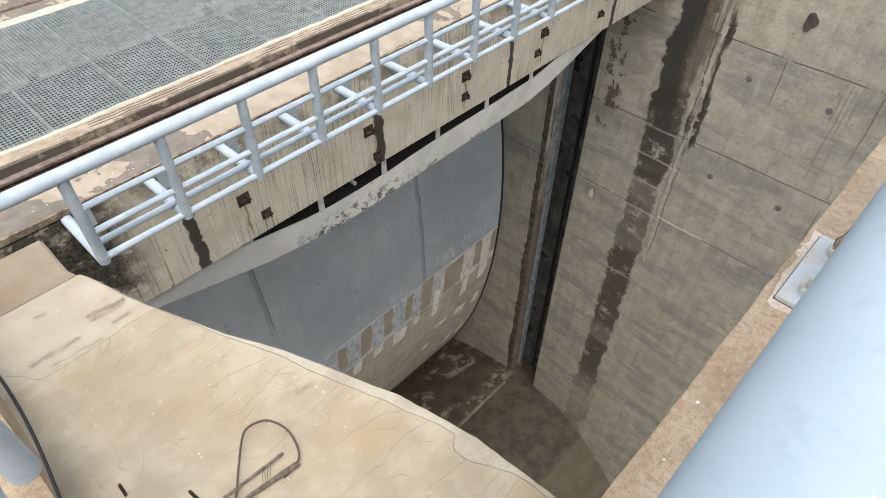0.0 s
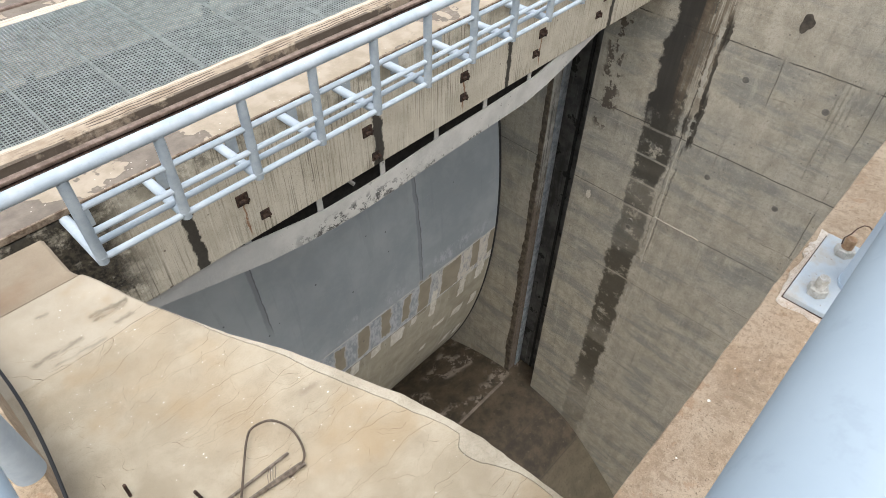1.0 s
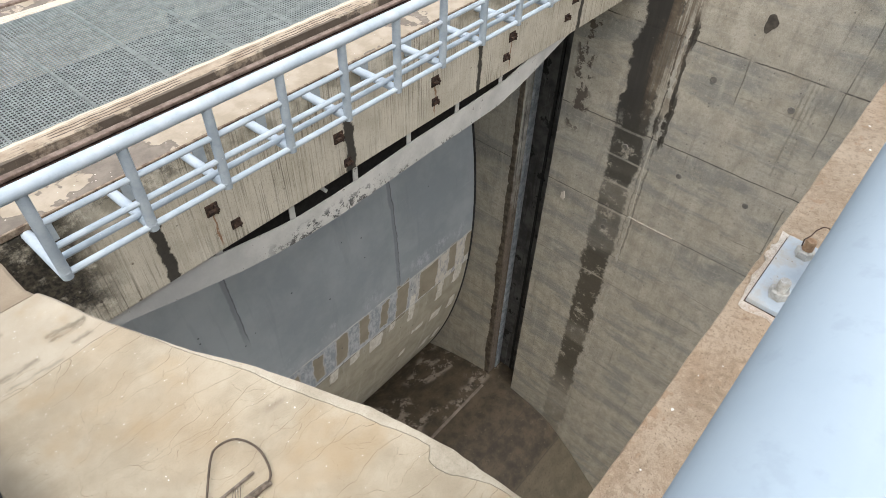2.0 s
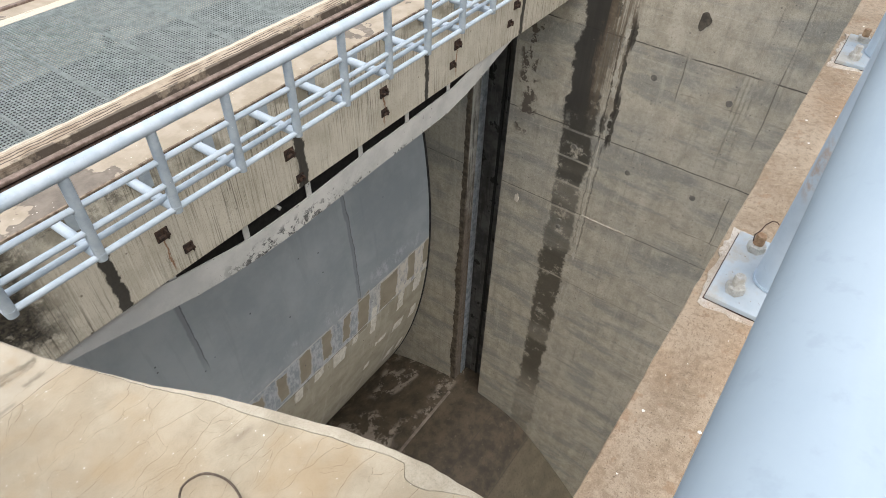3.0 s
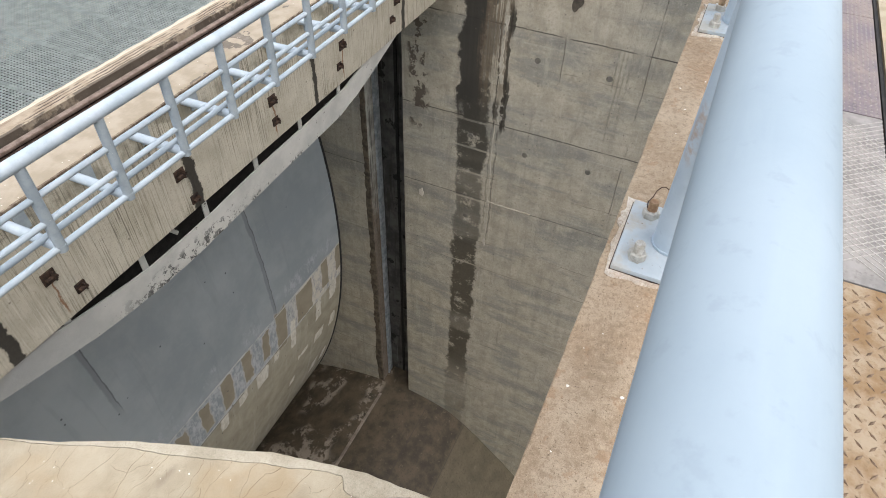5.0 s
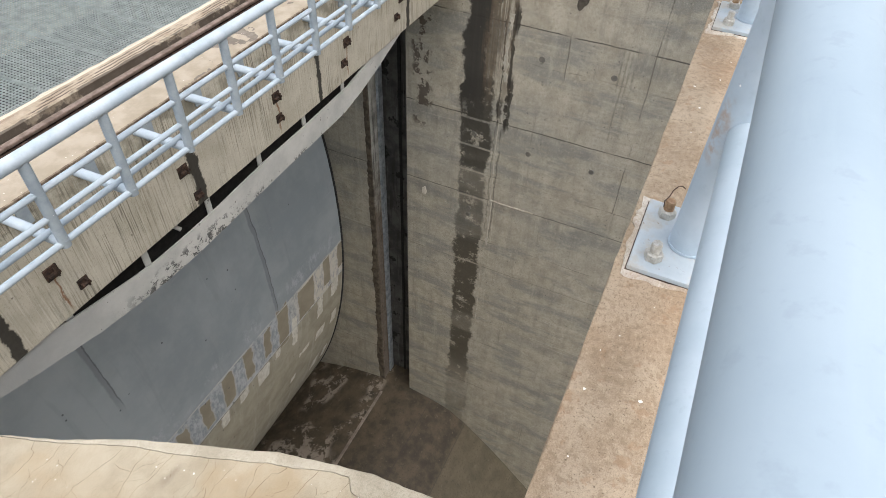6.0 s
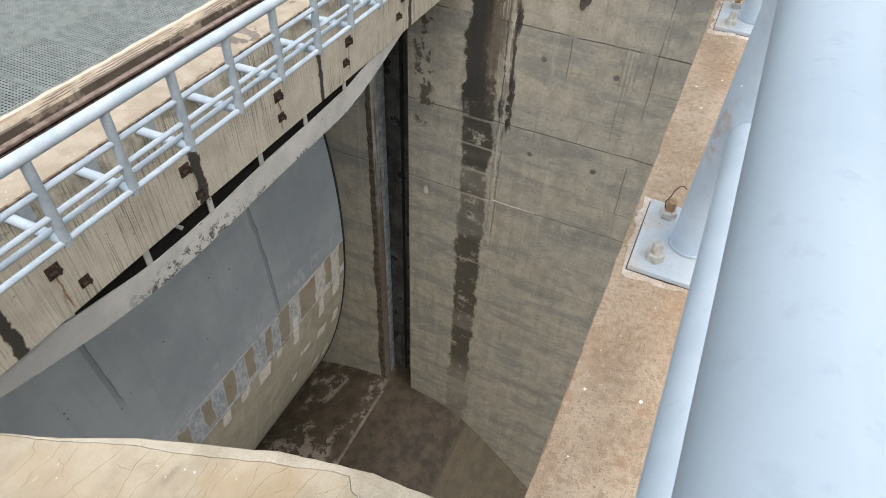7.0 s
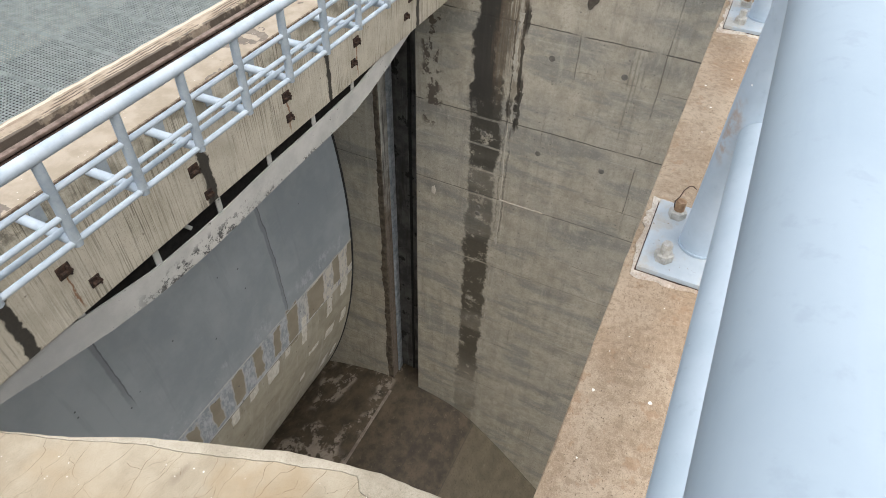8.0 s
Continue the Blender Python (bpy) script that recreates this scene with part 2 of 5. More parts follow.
        smear = s.mul(s.band(s.add(s.y, s.mul(mid, 0.03)), 0.862, 0.880, 0.012), s.band(s.x, -0.535, -0.475, 0.02))
        c = s.mix(s.mul(smear, 0.6), c, (0.17, 0.14, 0.10))
        # rust-tinted clouds
        cloud = s.mul(s.step(s.noise(3.1, 4, 0.6), 0.52, 0.66), 0.5)
        c = s.mix(cloud, c, (stain[0], stain[1] * 0.97, stain[2] * 0.9))
    return s.done(c, 0.9, bump=height, depth=0.004)


def girder_concrete():
    """Cream-grey beam face with drip marks and damp runs under the brackets."""
    s = Shader("girder_concrete")
    fine, mid = s.noise(30, 5, 0.6), s.noise(3.5, 5, 0.6)
    drip = s.noise(1.0, 4, 0.65, s.mapped(30, 6, 0.9))
    c = s.mix(s.step(mid, 0.3, 0.7), (0.43, 0.39, 0.305), (0.545, 0.505, 0.41))
    low = s.inv(s.step(s.z, -2.95, -2.0))
    thin = s.noise(1.0, 5, 0.7, s.mapped(58, 9, 1.1))
    where = s.step(s.noise(1.1, 4, 0.6), 0.38, 0.6)
    c = s.mix(s.mul(s.mul(s.step(thin, 0.535, 0.585), where), 0.88), c, (0.17, 0.15, 0.115))
    c = s.mix(s.mul(s.step(drip, 0.55, 0.7), 0.35), c, (0.26, 0.225, 0.165))
    c = s.mix(s.mul(s.step(thin, 0.44, 0.36), 0.4), c, (0.68, 0.645, 0.56))
    c = s.mix(s.mul(s.step(s.dots(6, s.warped(4, 0.1)), 0.09, 0.04), 0.8), c, (0.08, 0.06, 0.045))
    mossy = s.mul(s.step(s.z, -2.5, -2.05), s.step(s.noise(2.4, 5, 0.65), 0.45, 0.6))
    c = s.mix(s.mul(mossy, 0.65), c, (0.13, 0.12, 0.085))
    pale = s.mul(s.step(s.noise(1.3, 3, 0.5), 0.52, 0.6), low)
    c = s.mix(s.mul(pale, 0.3), c, (0.58, 0.53, 0.43))
    tiny = s.noise(85, 4, 0.65)
    c = s.mix(s.mul(s.step(tiny, 0.53, 0.66), 0.35), c, (0.22, 0.19, 0.145))
    moved = s.add(s.x, s.mul(s.add(s.noise(7, 5, 0.65), -0.5), 0.12))
    for at, wide, top in ((0.31, 0.05, -2.42), (2.25, 0.055, -2.3), (4.2, 0.035, -2.45), (6.3, 0.04, -2.4)):
        run = s.mul(s.band(moved, at - wide, at + wide, 0.009), s.inv(s.step(s.z, top - 0.05, top + 0.05)))
        c = s.mix(s.mul(run, 0.96), c, s.mix(fine, (0.010, 0.009, 0.007), (0.04, 0.034, 0.026)))
    for at in (0.78, 3.45, 4.78):
        rust = s.mul(s.band(moved, at - 0.008, at + 0.012, 0.008), s.band(s.z, -2.98, -2.62, 0.06))
        c = s.mix(s.mul(rust, 0.85), c, (0.20, 0.08, 0.025))
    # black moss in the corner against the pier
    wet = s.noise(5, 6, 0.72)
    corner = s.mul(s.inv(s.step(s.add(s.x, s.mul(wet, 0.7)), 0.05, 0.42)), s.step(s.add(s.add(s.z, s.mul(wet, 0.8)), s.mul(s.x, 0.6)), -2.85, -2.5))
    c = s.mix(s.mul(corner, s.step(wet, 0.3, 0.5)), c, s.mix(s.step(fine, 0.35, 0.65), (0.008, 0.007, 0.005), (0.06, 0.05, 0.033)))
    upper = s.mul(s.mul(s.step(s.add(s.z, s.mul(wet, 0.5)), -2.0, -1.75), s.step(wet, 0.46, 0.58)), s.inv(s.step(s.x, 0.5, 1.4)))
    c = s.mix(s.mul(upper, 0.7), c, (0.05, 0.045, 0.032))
    return s.done(c, 0.88, bump=s.add(s.mul(fine, 0.4), mid), depth=0.008)


def deck_concrete():
    """Dirty brown deck top with dried silt and rust wash along the rail."""
    s = Shader("deck_concrete")
    fine, mid, big = s.noise(60, 4, 0.6), s.noise(6, 5, 0.6), s.noise(1.2, 5, 0.6)
    c = s.mix(s.step(mid, 0.3, 0.7), (0.12, 0.10, 0.077), (0.19, 0.16, 0.127))
    silt = s.step(s.add(big, s.mul(s.step(s.x, 0.1, 1.6), 0.14)), 0.545, 0.555)
    c = s.mix(s.mul(silt, 0.92), c, s.mix(s.step(mid, 0.35, 0.65), (0.285, 0.238, 0.17), (0.36, 0.305, 0.23)))
    tide = s.mul(s.band(s.add(big, s.mul(s.step(s.x, 0.1, 1.6), 0.14)), 0.53, 0.548, 0.006), 0.6)
    c = s.mix(tide, c, (0.13, 0.105, 0.08))
    groove = s.mix(mid, (0.016, 0.011, 0.009), (0.06, 0.036, 0.026))
    crumbs = s.mul(s.step(s.noise(26, 5, 0.75), 0.53, 0.6), s.step(s.noise(1.6, 3, 0.6), 0.47, 0.56))
    groove = s.mix(s.mul(crumbs, 0.85), groove, (0.32, 0.265, 0.195))
    wash = s.mul(s.band(s.add(s.y, s.mul(mid, 0.06)), 4.23, 4.62, 0.02), 0.95)
    c = s.mix(wash, c, groove)
    specks = s.step(s.dots(20), 0.14, 0.06)
    c = s.mix(s.mul(specks, s.step(s.noise(3, 2, 0.5), 0.5, 0.6)), c, (0.55, 0.5, 0.42))
    return s.done(c, 0.75, bump=s.add(s.mul(fine, 0.4), mid), depth=0.008)


def kerb_mortar():
    """Tan bedding mortar along the grating, split lengthwise and chipped."""
    s = Shader("deck_kerb_mortar")
    fine, mid = s.noise(60, 5, 0.65), s.noise(7, 5, 0.6)
    wy = s.add(s.y, s.mul(s.add(s.noise(5, 5, 0.65), -0.5), 0.05))
    c = s.mix(s.step(mid, 0.3, 0.7), (0.25, 0.195, 0.135), (0.38, 0.315, 0.235))
    c = s.mix(s.mul(s.step(s.y, 4.605, 4.61), 0.85), c, (0.54, 0.475, 0.375))
    split = s.noise(1.0, 5, 0.7, s.mapped(2.2, 30, 30))
    c = s.mix(s.mul(s.step(split, 0.55, 0.62), 0.5), c, (0.17, 0.115, 0.075))
    for at in (4.505, 4.54, 4.575):
        line = s.mul(s.band(wy, at - 0.006, at + 0.006, 0.003), s.step(s.noise(2.5, 4, 0.6), 0.42, 0.5))
        c = s.mix(s.mul(line, 0.9), c, (0.05, 0.035, 0.025))
    broken = s.mul(s.inv(s.step(wy, 4.478, 4.492)), s.step(s.noise(3.0, 5, 0.7), 0.36, 0.46))
    c = s.mix(s.mul(broken, 0.85), c, (0.06, 0.045, 0.032))
    c = s.mix(s.mul(s.step(fine, 0.55, 0.7), 0.35), c, (0.2, 0.15, 0.1))
    return s.done(c, 0.9, bump=s.add(s.mul(fine, 0.5), s.add(mid, s.mul(split, 0.8))), depth=0.012)


def gate_paint():
    """Blue-grey gate coating, worn to mud and bare primer below the old water line."""
    s = Shader("gate_paint")
    cloud, mid, fine = s.noise(0.5, 5, 0.62), s.noise(2.0, 5, 0.6), s.noise(22, 5, 0.65)
    streak = s.noise(1.0, 4, 0.6, s.mapped(5, 1, 0.5))
    along = s.noise(1.0, 4, 0.65, s.mapped(0.8, 1, 9))
    c = s.mix(s.step(cloud, 0.34, 0.66), (0.30, 0.335, 0.352), (0.40, 0.437, 0.45))
    c = s.mix(s.mul(s.step(mid, 0.4, 0.7), 0.3), c, (0.395, 0.425, 0.43))
    c = s.mix(s.mul(s.step(streak, 0.44, 0.3), 0.22), c, (0.22, 0.245, 0.265))
    wx = s.add(s.x, s.mul(s.add(s.noise(3, 4, 0.6), -0.5), 0.10))
    wz = s.add(s.z, s.mul(s.add(s.noise(2.6, 5, 0.7), -0.5), 0.10))
    for at, end in ((1.92, -8.2), (5.58, -9.9)):
        seam = s.mul(s.band(wx, at - 0.045, at + 0.045, 0.02), s.step(s.z, end - 0.3, end + 0.5))
        c = s.mix(s.mul(seam, 0.42), c, (0.10, 0.112, 0.122))
        edge = s.mul(s.band(wx, at + 0.03, at + 0.05, 0.008), s.step(s.z, end - 0.1, end + 0.3))
        c = s.mix(s.mul(edge, 0.6), c, (0.06, 0.068, 0.075))
    # fine scratches of dry paint
    hair = s.noise(1.0, 3, 0.6, s.mapped(1.2, 1, 40))
    c = s.mix(s.mul(s.mul(s.step(hair, 0.66, 0.69), s.step(s.noise(0.7, 2, 0.5), 0.5, 0.56)), 0.3), c, (0.5, 0.52, 0.52))
    scrape = s.noise(1.0, 6, 0.75, s.mapped(9, 1, 4.5))
    scuff = s.mul(s.band(wz, -9.68, -9.28, 0.12), s.mul(s.step(scrape, 0.46, 0.6), s.step(s.noise(1.1, 4, 0.6), 0.42, 0.56)))
    c = s.mix(s.mul(scuff, 0.75), c, (0.52, 0.535, 0.56))
    # worn belt between the two welds: scraped paint, turning to bare primer along it
    belt = s.inv(s.step(s.z, -9.82, -9.79))
    worn = s.mix(s.step(scrape, 0.4, 0.62), (0.30, 0.325, 0.345), (0.50, 0.515, 0.53))
    primer = s.mix(s.step(scrape, 0.36, 0.54), (0.36, 0.36, 0.37), (0.64, 0.60, 0.52))
    c = s.mix(belt, c, s.mix(s.step(wx, 5.7, 6.6), worn, primer))
    mud = s.inv(s.step(wz, -10.95, -10.83))
    muddy = s.mix(s.step(mid, 0.3, 0.7), (0.315, 0.28, 0.205), (0.42, 0.38, 0.29))
    muddy = s.mix(s.mul(s.step(fine, 0.5, 0.7), 0.25), muddy, (0.27, 0.24, 0.18))
    muddy = s.mix(s.mul(s.step(streak, 0.52, 0.66), 0.35), muddy, (0.53, 0.49, 0.40))
    c = s.mix(mud, c, muddy)
    silt = s.mix(s.step(mid, 0.3, 0.7), (0.275, 0.235, 0.17), (0.345, 0.30, 0.22))
    rim = (0.56, 0.53, 0.46)
    px = s.add(s.x, s.add(s.mul(s.add(s.noise(2.4, 5, 0.65), -0.5), 0.22), s.mul(s.add(s.z, 10.3), -0.05)))
    pz = s.add(s.z, s.mul(s.add(s.noise(3.6, 5, 0.65), -0.5), 0.30))
    for mid_x, half, high, low in ((2.55, 0.13, -9.95, -10.7), (3.2, 0.12, -9.9, -10.72), (3.84, 0.15, -9.86, -10.76), (4.5, 0.12, -9.82, -10.72), (5.13, 0.11, -9.9, -10.7), (5.7, 0.17, -9.74, -11.0), (6.6, 0.31, -9.88, -10.85), (7.46, 0.13, -9.76, -10.66), (8.09, 0.15, -9.8, -10.6)):
        c = s.mix(s.mul(s.patch(px, pz, mid_x - half - 0.03, mid_x + half + 0.03, low - 0.03, high + 0.02, 0.03), 0.6), c, rim)
        c = s.mix(s.patch(px, pz, mid_x - half, mid_x + half, low, high, 0.014), c, silt)
    bare = s.mix(s.step(scrape, 0.4, 0.6), (0.58, 0.55, 0.47), (0.74, 0.71, 0.63))
    for mid_x, half, high, low in ((3.6, 0.12, -10.9, -11.3), (4.24, 0.15, -10.83, -11.2), (4.9, 0.2, -10.88, -11.4), (5.42, 0.08, -10.9, -11.15), (6.1, 0.1, -10.5, -11.45), (7.18, 0.13, -10.85, -11.6), (7.82, 0.15, -10.75, -11.4), (6.55, 0.22, -12.2, -12.38), (7.3, 0.2, -12.22, -12.6), (7.95, 0.14, -12.2, -12.7), (6.2, 0.1, -13.0, -13.3), (7.45, 0.14, -13.9, -14.4), (7.98, 0.12, -14.0, -14.6)):
        c = s.mix(s.mul(s.patch(px, pz, mid_x - half, mid_x + half, low, high, 0.014), 0.95), c, bare)
    for at in (-9.80, -10.85):
        line = s.band(s.add(s.z, s.mul(s.add(along, -0.5), 0.04)), at - 0.022, at + 0.022, 0.008)
        c = s.mix(s.mul(s.mul(line, 0.75), s.step(s.noise(3, 3, 0.6), 0.35, 0.5)), c, (0.6, 0.59, 0.55))
    dirt = s.band(s.add(s.z, s.mul(s.add(along, -0.5), 0.06)), -10.90, -10.872, 0.008)
    c = s.mix(s.mul(s.mul(dirt, 0.8), s.step(s.noise(2.2, 4, 0.6), 0.42, 0.52)), c, (0.10, 0.08, 0.06))
    rust = s.mul(s.step(s.noise(1.0, 4, 0.7, s.mapped(9, 1, 4)), 0.68, 0.71), s.inv(s.step(wz, -10.9, -10.4)))
    c = s.mix(s.mul(rust, 0.85), c, (0.085, 0.05, 0.03))
    pocks = s.step(s.dots(2.4), 0.055, 0.03)
    c = s.mix(s.mul(pocks, 0.8), c, (0.05, 0.05, 0.055))
    rough = s.add(0.42, s.mul(belt, 0.42))
    return s.done(c, rough, bump=s.add(s.mul(fine, 0.15), s.add(s.mul(along, 0.15), mid)), depth=0.006, strength=0.4)


def floor_concrete():
    """Crest floor: wet brown silt, pale scaled patches, grey-green at the slope."""
    s = Shader("crest_concrete")
    fine, mid, big = s.noise(18, 5, 0.65), s.noise(3, 5, 0.6), s.noise(0.9, 4, 0.6)
    c = s.mix(s.step(mid, 0.3, 0.7), (0.034, 0.026, 0.016), (0.082, 0.062, 0.038))
    up = s.inv(s.step(s.add(s.y, s.mul(s.add(mid, -0.5), 0.15)), 2.96, 3.06))
    c = s.mix(s.mul(up, 0.5), c, s.mix(mid, (0.085, 0.073, 0.044), (0.14, 0.12, 0.076)))
    patch = s.mul(s.step(s.noise(2.6, 6, 0.74), 0.49, 0.54), s.step(s.noise(0.75, 2, 0.5, s.mapped(1, 1.3, 1)), 0.40, 0.5))
    patch = s.mul(patch, s.step(s.y, 5.45, 5.56))
    c = s.mix(s.mul(patch, 0.8), c, (0.3, 0.26, 0.215))
    c = s.mix(s.mul(s.step(big, 0.55, 0.68), 0.4), c, (0.125, 0.098, 0.062))
    c = s.mix(s.mul(s.step(fine, 0.52, 0.66), 0.45), c, (0.022, 0.017, 0.012))
    c = s.mix(s.mul(s.step(s.noise(9, 5, 0.7), 0.6, 0.68), 0.35), c, (0.20, 0.165, 0.115))
    for at in (3.0, 4.1):
        line = s.band(s.y, at - 0.012, at + 0.012, 0.008)
        c = s.mix(s.mul(line, 0.6), c, (0.04, 0.03, 0.025))
    return s.done(c, s.add(0.68, s.mul(patch, 0.25)), bump=s.add(s.mul(fine, 0.5), mid), depth=0.015)


def pipe_paint(name, base, dirt, rough=0.42, rust_at=None, dust=False):
    """Pale grey-blue gloss paint with dust and a few rust freckles."""
    s = Shader(name)
    mid, fine = s.noise(7, 5, 0.6), s.noise(60, 4, 0.6)
    c = s.mix(s.step(mid, 0.3, 0.7), base, dirt)
    c = s.mix(s.mul(s.step(fine, 0.56, 0.72), 0.22), c, (base[0] * 0.72, base[1] * 0.72, base[2] * 0.74))
    rust = s.mul(s.step(s.noise(16, 4, 0.7), 0.73, 0.79), 0.7)
    c = s.mix(rust, c, (0.33, 0.2, 0.1))
    chalk = s.mul(s.step(s.noise(1.0, 5, 0.65, s.mapped(3, 22, 22)), 0.45, 0.7), 0.3)
    c = s.mix(chalk, c, (base[0] * 1.3, base[1] * 1.25, base[2] * 1.2))
    drops = s.mul(s.step(s.dots(26, s.warped(30, 0.01)), 0.055, 0.04), s.step(s.noise(9, 2, 0.5), 0.50, 0.56))
    c = s.mix(s.mul(drops, 0.9), c, (0.78, 0.77, 0.73))
    if dust:
        settled = s.mul(s.step(s.noise(13, 6, 0.7), 0.47, 0.62), 0.6)
        c = s.mix(settled, c, s.mix(fine, (0.30, 0.26, 0.19), (0.46, 0.42, 0.34)))
        c = s.mix(s.mul(s.step(s.noise(48, 4, 0.7), 0.62, 0.68), 0.7), c, (0.20, 0.125, 0.065))
    if rust_at:
        # rust weeping from a weld
        wob = s.add(s.x, s.mul(s.add(s.noise(30, 4, 0.6), -0.5), 0.03))
        run = s.mul(s.band(wob, rust_at[0] - 0.014, rust_at[0] + 0.002, 0.006), s.band(s.z, rust_at[1] - 0.06, rust_at[1] + 0.04, 0.025))
        c = s.mix(s.mul(s.mul(run, s.step(fine, 0.36, 0.62)), 0.6), c, (0.36, 0.22, 0.11))
    return s.done(c, s.add(rough, s.mul(mid, 0.2)), bump=s.add(mid, s.mul(fine, 0.2)), depth=0.0015, strength=0.4, gloss=0.2)


def steel(name, dark, light, rough=0.6, metal=0.4, scale=14):
    s = Shader(name)
    a, b = s.noise(scale, 5, 0.65), s.noise(scale * 6, 4, 0.6)
    c = s.mix(s.step(a, 0.35, 0.65), dark, light)
    c = s.mix(s.mul(s.step(b, 0.55, 0.7), 0.4), c, (dark[0] * 0.5, dark[1] * 0.5, dark[2] * 0.5))
    return s.done(c, s.add(rough, s.mul(a, 0.2)), metal, bump=s.add(a, s.mul(b, 0.4)), depth=0.002)


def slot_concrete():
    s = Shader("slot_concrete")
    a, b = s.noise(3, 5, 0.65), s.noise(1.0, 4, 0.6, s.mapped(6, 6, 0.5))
    # much darker than the pier faces, with black blotches and pale runs
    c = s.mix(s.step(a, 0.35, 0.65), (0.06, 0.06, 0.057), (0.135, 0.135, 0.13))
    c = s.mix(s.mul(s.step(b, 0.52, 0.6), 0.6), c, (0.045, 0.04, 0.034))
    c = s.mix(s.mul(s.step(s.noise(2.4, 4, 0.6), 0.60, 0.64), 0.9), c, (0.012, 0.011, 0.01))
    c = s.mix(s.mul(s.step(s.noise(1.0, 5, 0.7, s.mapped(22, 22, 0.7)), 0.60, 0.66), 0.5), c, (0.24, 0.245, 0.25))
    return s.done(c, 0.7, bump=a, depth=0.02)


PIER = wall_concrete()
SLAB = slab_concrete("cap_concrete", (0.29, 0.245, 0.172), (0.395, 0.345, 0.255), (0.31, 0.232, 0.138))
SLAB_BROWN = slab_concrete("brown_cap_concrete", (0.19, 0.145, 0.095), (0.285, 0.23, 0.155), (0.21, 0.135, 0.085))
EDGE = slab_concrete("cap_edge_mortar", (0.30, 0.265, 0.198), (0.41, 0.37, 0.29), (0.29, 0.245, 0.17), cracks=False, gritty=0.3)
KERB = slab_concrete("kerb_concrete", (0.25, 0.182, 0.115), (0.375, 0.295, 0.205), (0.30, 0.19, 0.105), cracks=False, grain=1.1, gritty=0.75)
SILL_STEEL = steel("silted_sill_steel", (0.13, 0.105, 0.085), (0.27, 0.23, 0.19), 0.8, 0.0, 2.2)
GROUT = slab_concrete("flaking_grout", (0.34, 0.265, 0.19), (0.56, 0.51, 0.43), (0.36, 0.24, 0.16), cracks=False, gritty=0.6)
DECK_KERB = kerb_mortar()
PALE_MORTAR = slab_concrete("pale_mortar", (0.55, 0.50, 0.42), (0.68, 0.64, 0.56), (0.45, 0.37, 0.28), cracks=False)
GIRDER, DECK, GATE, CREST = girder_concrete(), deck_concrete(), gate_paint(), floor_concrete()
PIPE = pipe_paint("pale_pipe_paint", (0.262, 0.325, 0.372), (0.298, 0.36, 0.405))
RAILING_PAINT = pipe_paint("railing_paint", (0.33, 0.39, 0.435), (0.43, 0.485, 0.525), 0.5)
# same paint, base lightened to offset the shade under the top rail
MID_PAINT = pipe_paint("shade_offset_pipe_paint", (0.34, 0.41, 0.455), (0.40, 0.465, 0.51), 0.5)
POST_PAINT = pipe_paint("post_paint", (0.255, 0.30, 0.33), (0.36, 0.405, 0.43), 0.55)
# post base raised to offset the top rail's shadow; rust weeps from its weld
HAND_POST = pipe_paint("handrail_post_paint", (0.33, 0.40, 0.46), (0.42, 0.49, 0.55), 0.45, rust_at=(0.09, 0.205))
PLATE_PAINT = pipe_paint("plate_paint", (0.30, 0.35, 0.38), (0.40, 0.44, 0.46), 0.6, dust=True)
RUST = steel("rusted_steel", (0.018, 0.011, 0.008), (0.075, 0.042, 0.027), 0.8, 0.1, 30)
RAIL_TOP = steel("worn_rail_steel", (0.12, 0.082, 0.06), (0.23, 0.17, 0.135), 0.55, 0.2)
EDGE_RUST = steel("silted_edge_angle", (0.11, 0.075, 0.05), (0.27, 0.215, 0.155), 0.8, 0.1, 18)
GRATING = steel("galvanised_grating", (0.21, 0.238, 0.222), (0.32, 0.35, 0.33), 0.6, 0.1)
GUIDE = steel("guide_steel", (0.25, 0.29, 0.32), (0.52, 0.56, 0.59), 0.45, 0.3, 5)
# near-black: seals and steel angles, also the sheets added to stand for shade
DARK_STEEL_AND_SHADE = steel("dark_steel_and_shade", (0.02, 0.02, 0.02), (0.04, 0.038, 0.036), 0.75, 0.2)
NUT = steel("weathered_zinc", (0.38, 0.36, 0.31), (0.55, 0.53, 0.48), 0.5, 0.5, 60)
BRASSY = steel("rusty_stud", (0.26, 0.15, 0.08), (0.40, 0.28, 0.17), 0.6, 0.4, 60)
ROPE = steel("rusty_wire_rope", (0.11, 0.088, 0.066), (0.23, 0.19, 0.15), 0.6, 0.3, 80)
PLATE_RUST = steel("rusty_tread_plate", (0.21, 0.13, 0.06), (0.33, 0.265, 0.185), 0.65, 0.2, 9)
PLATE_GREY = steel("grey_tread_plate", (0.20, 0.19, 0.18), (0.31, 0.295, 0.28), 0.6, 0.25, 7)
PLATE_VIOLET = steel("tarnished_tread_plate", (0.17, 0.145, 0.16), (0.27, 0.225, 0.20), 0.55, 0.3, 4)
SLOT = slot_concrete()


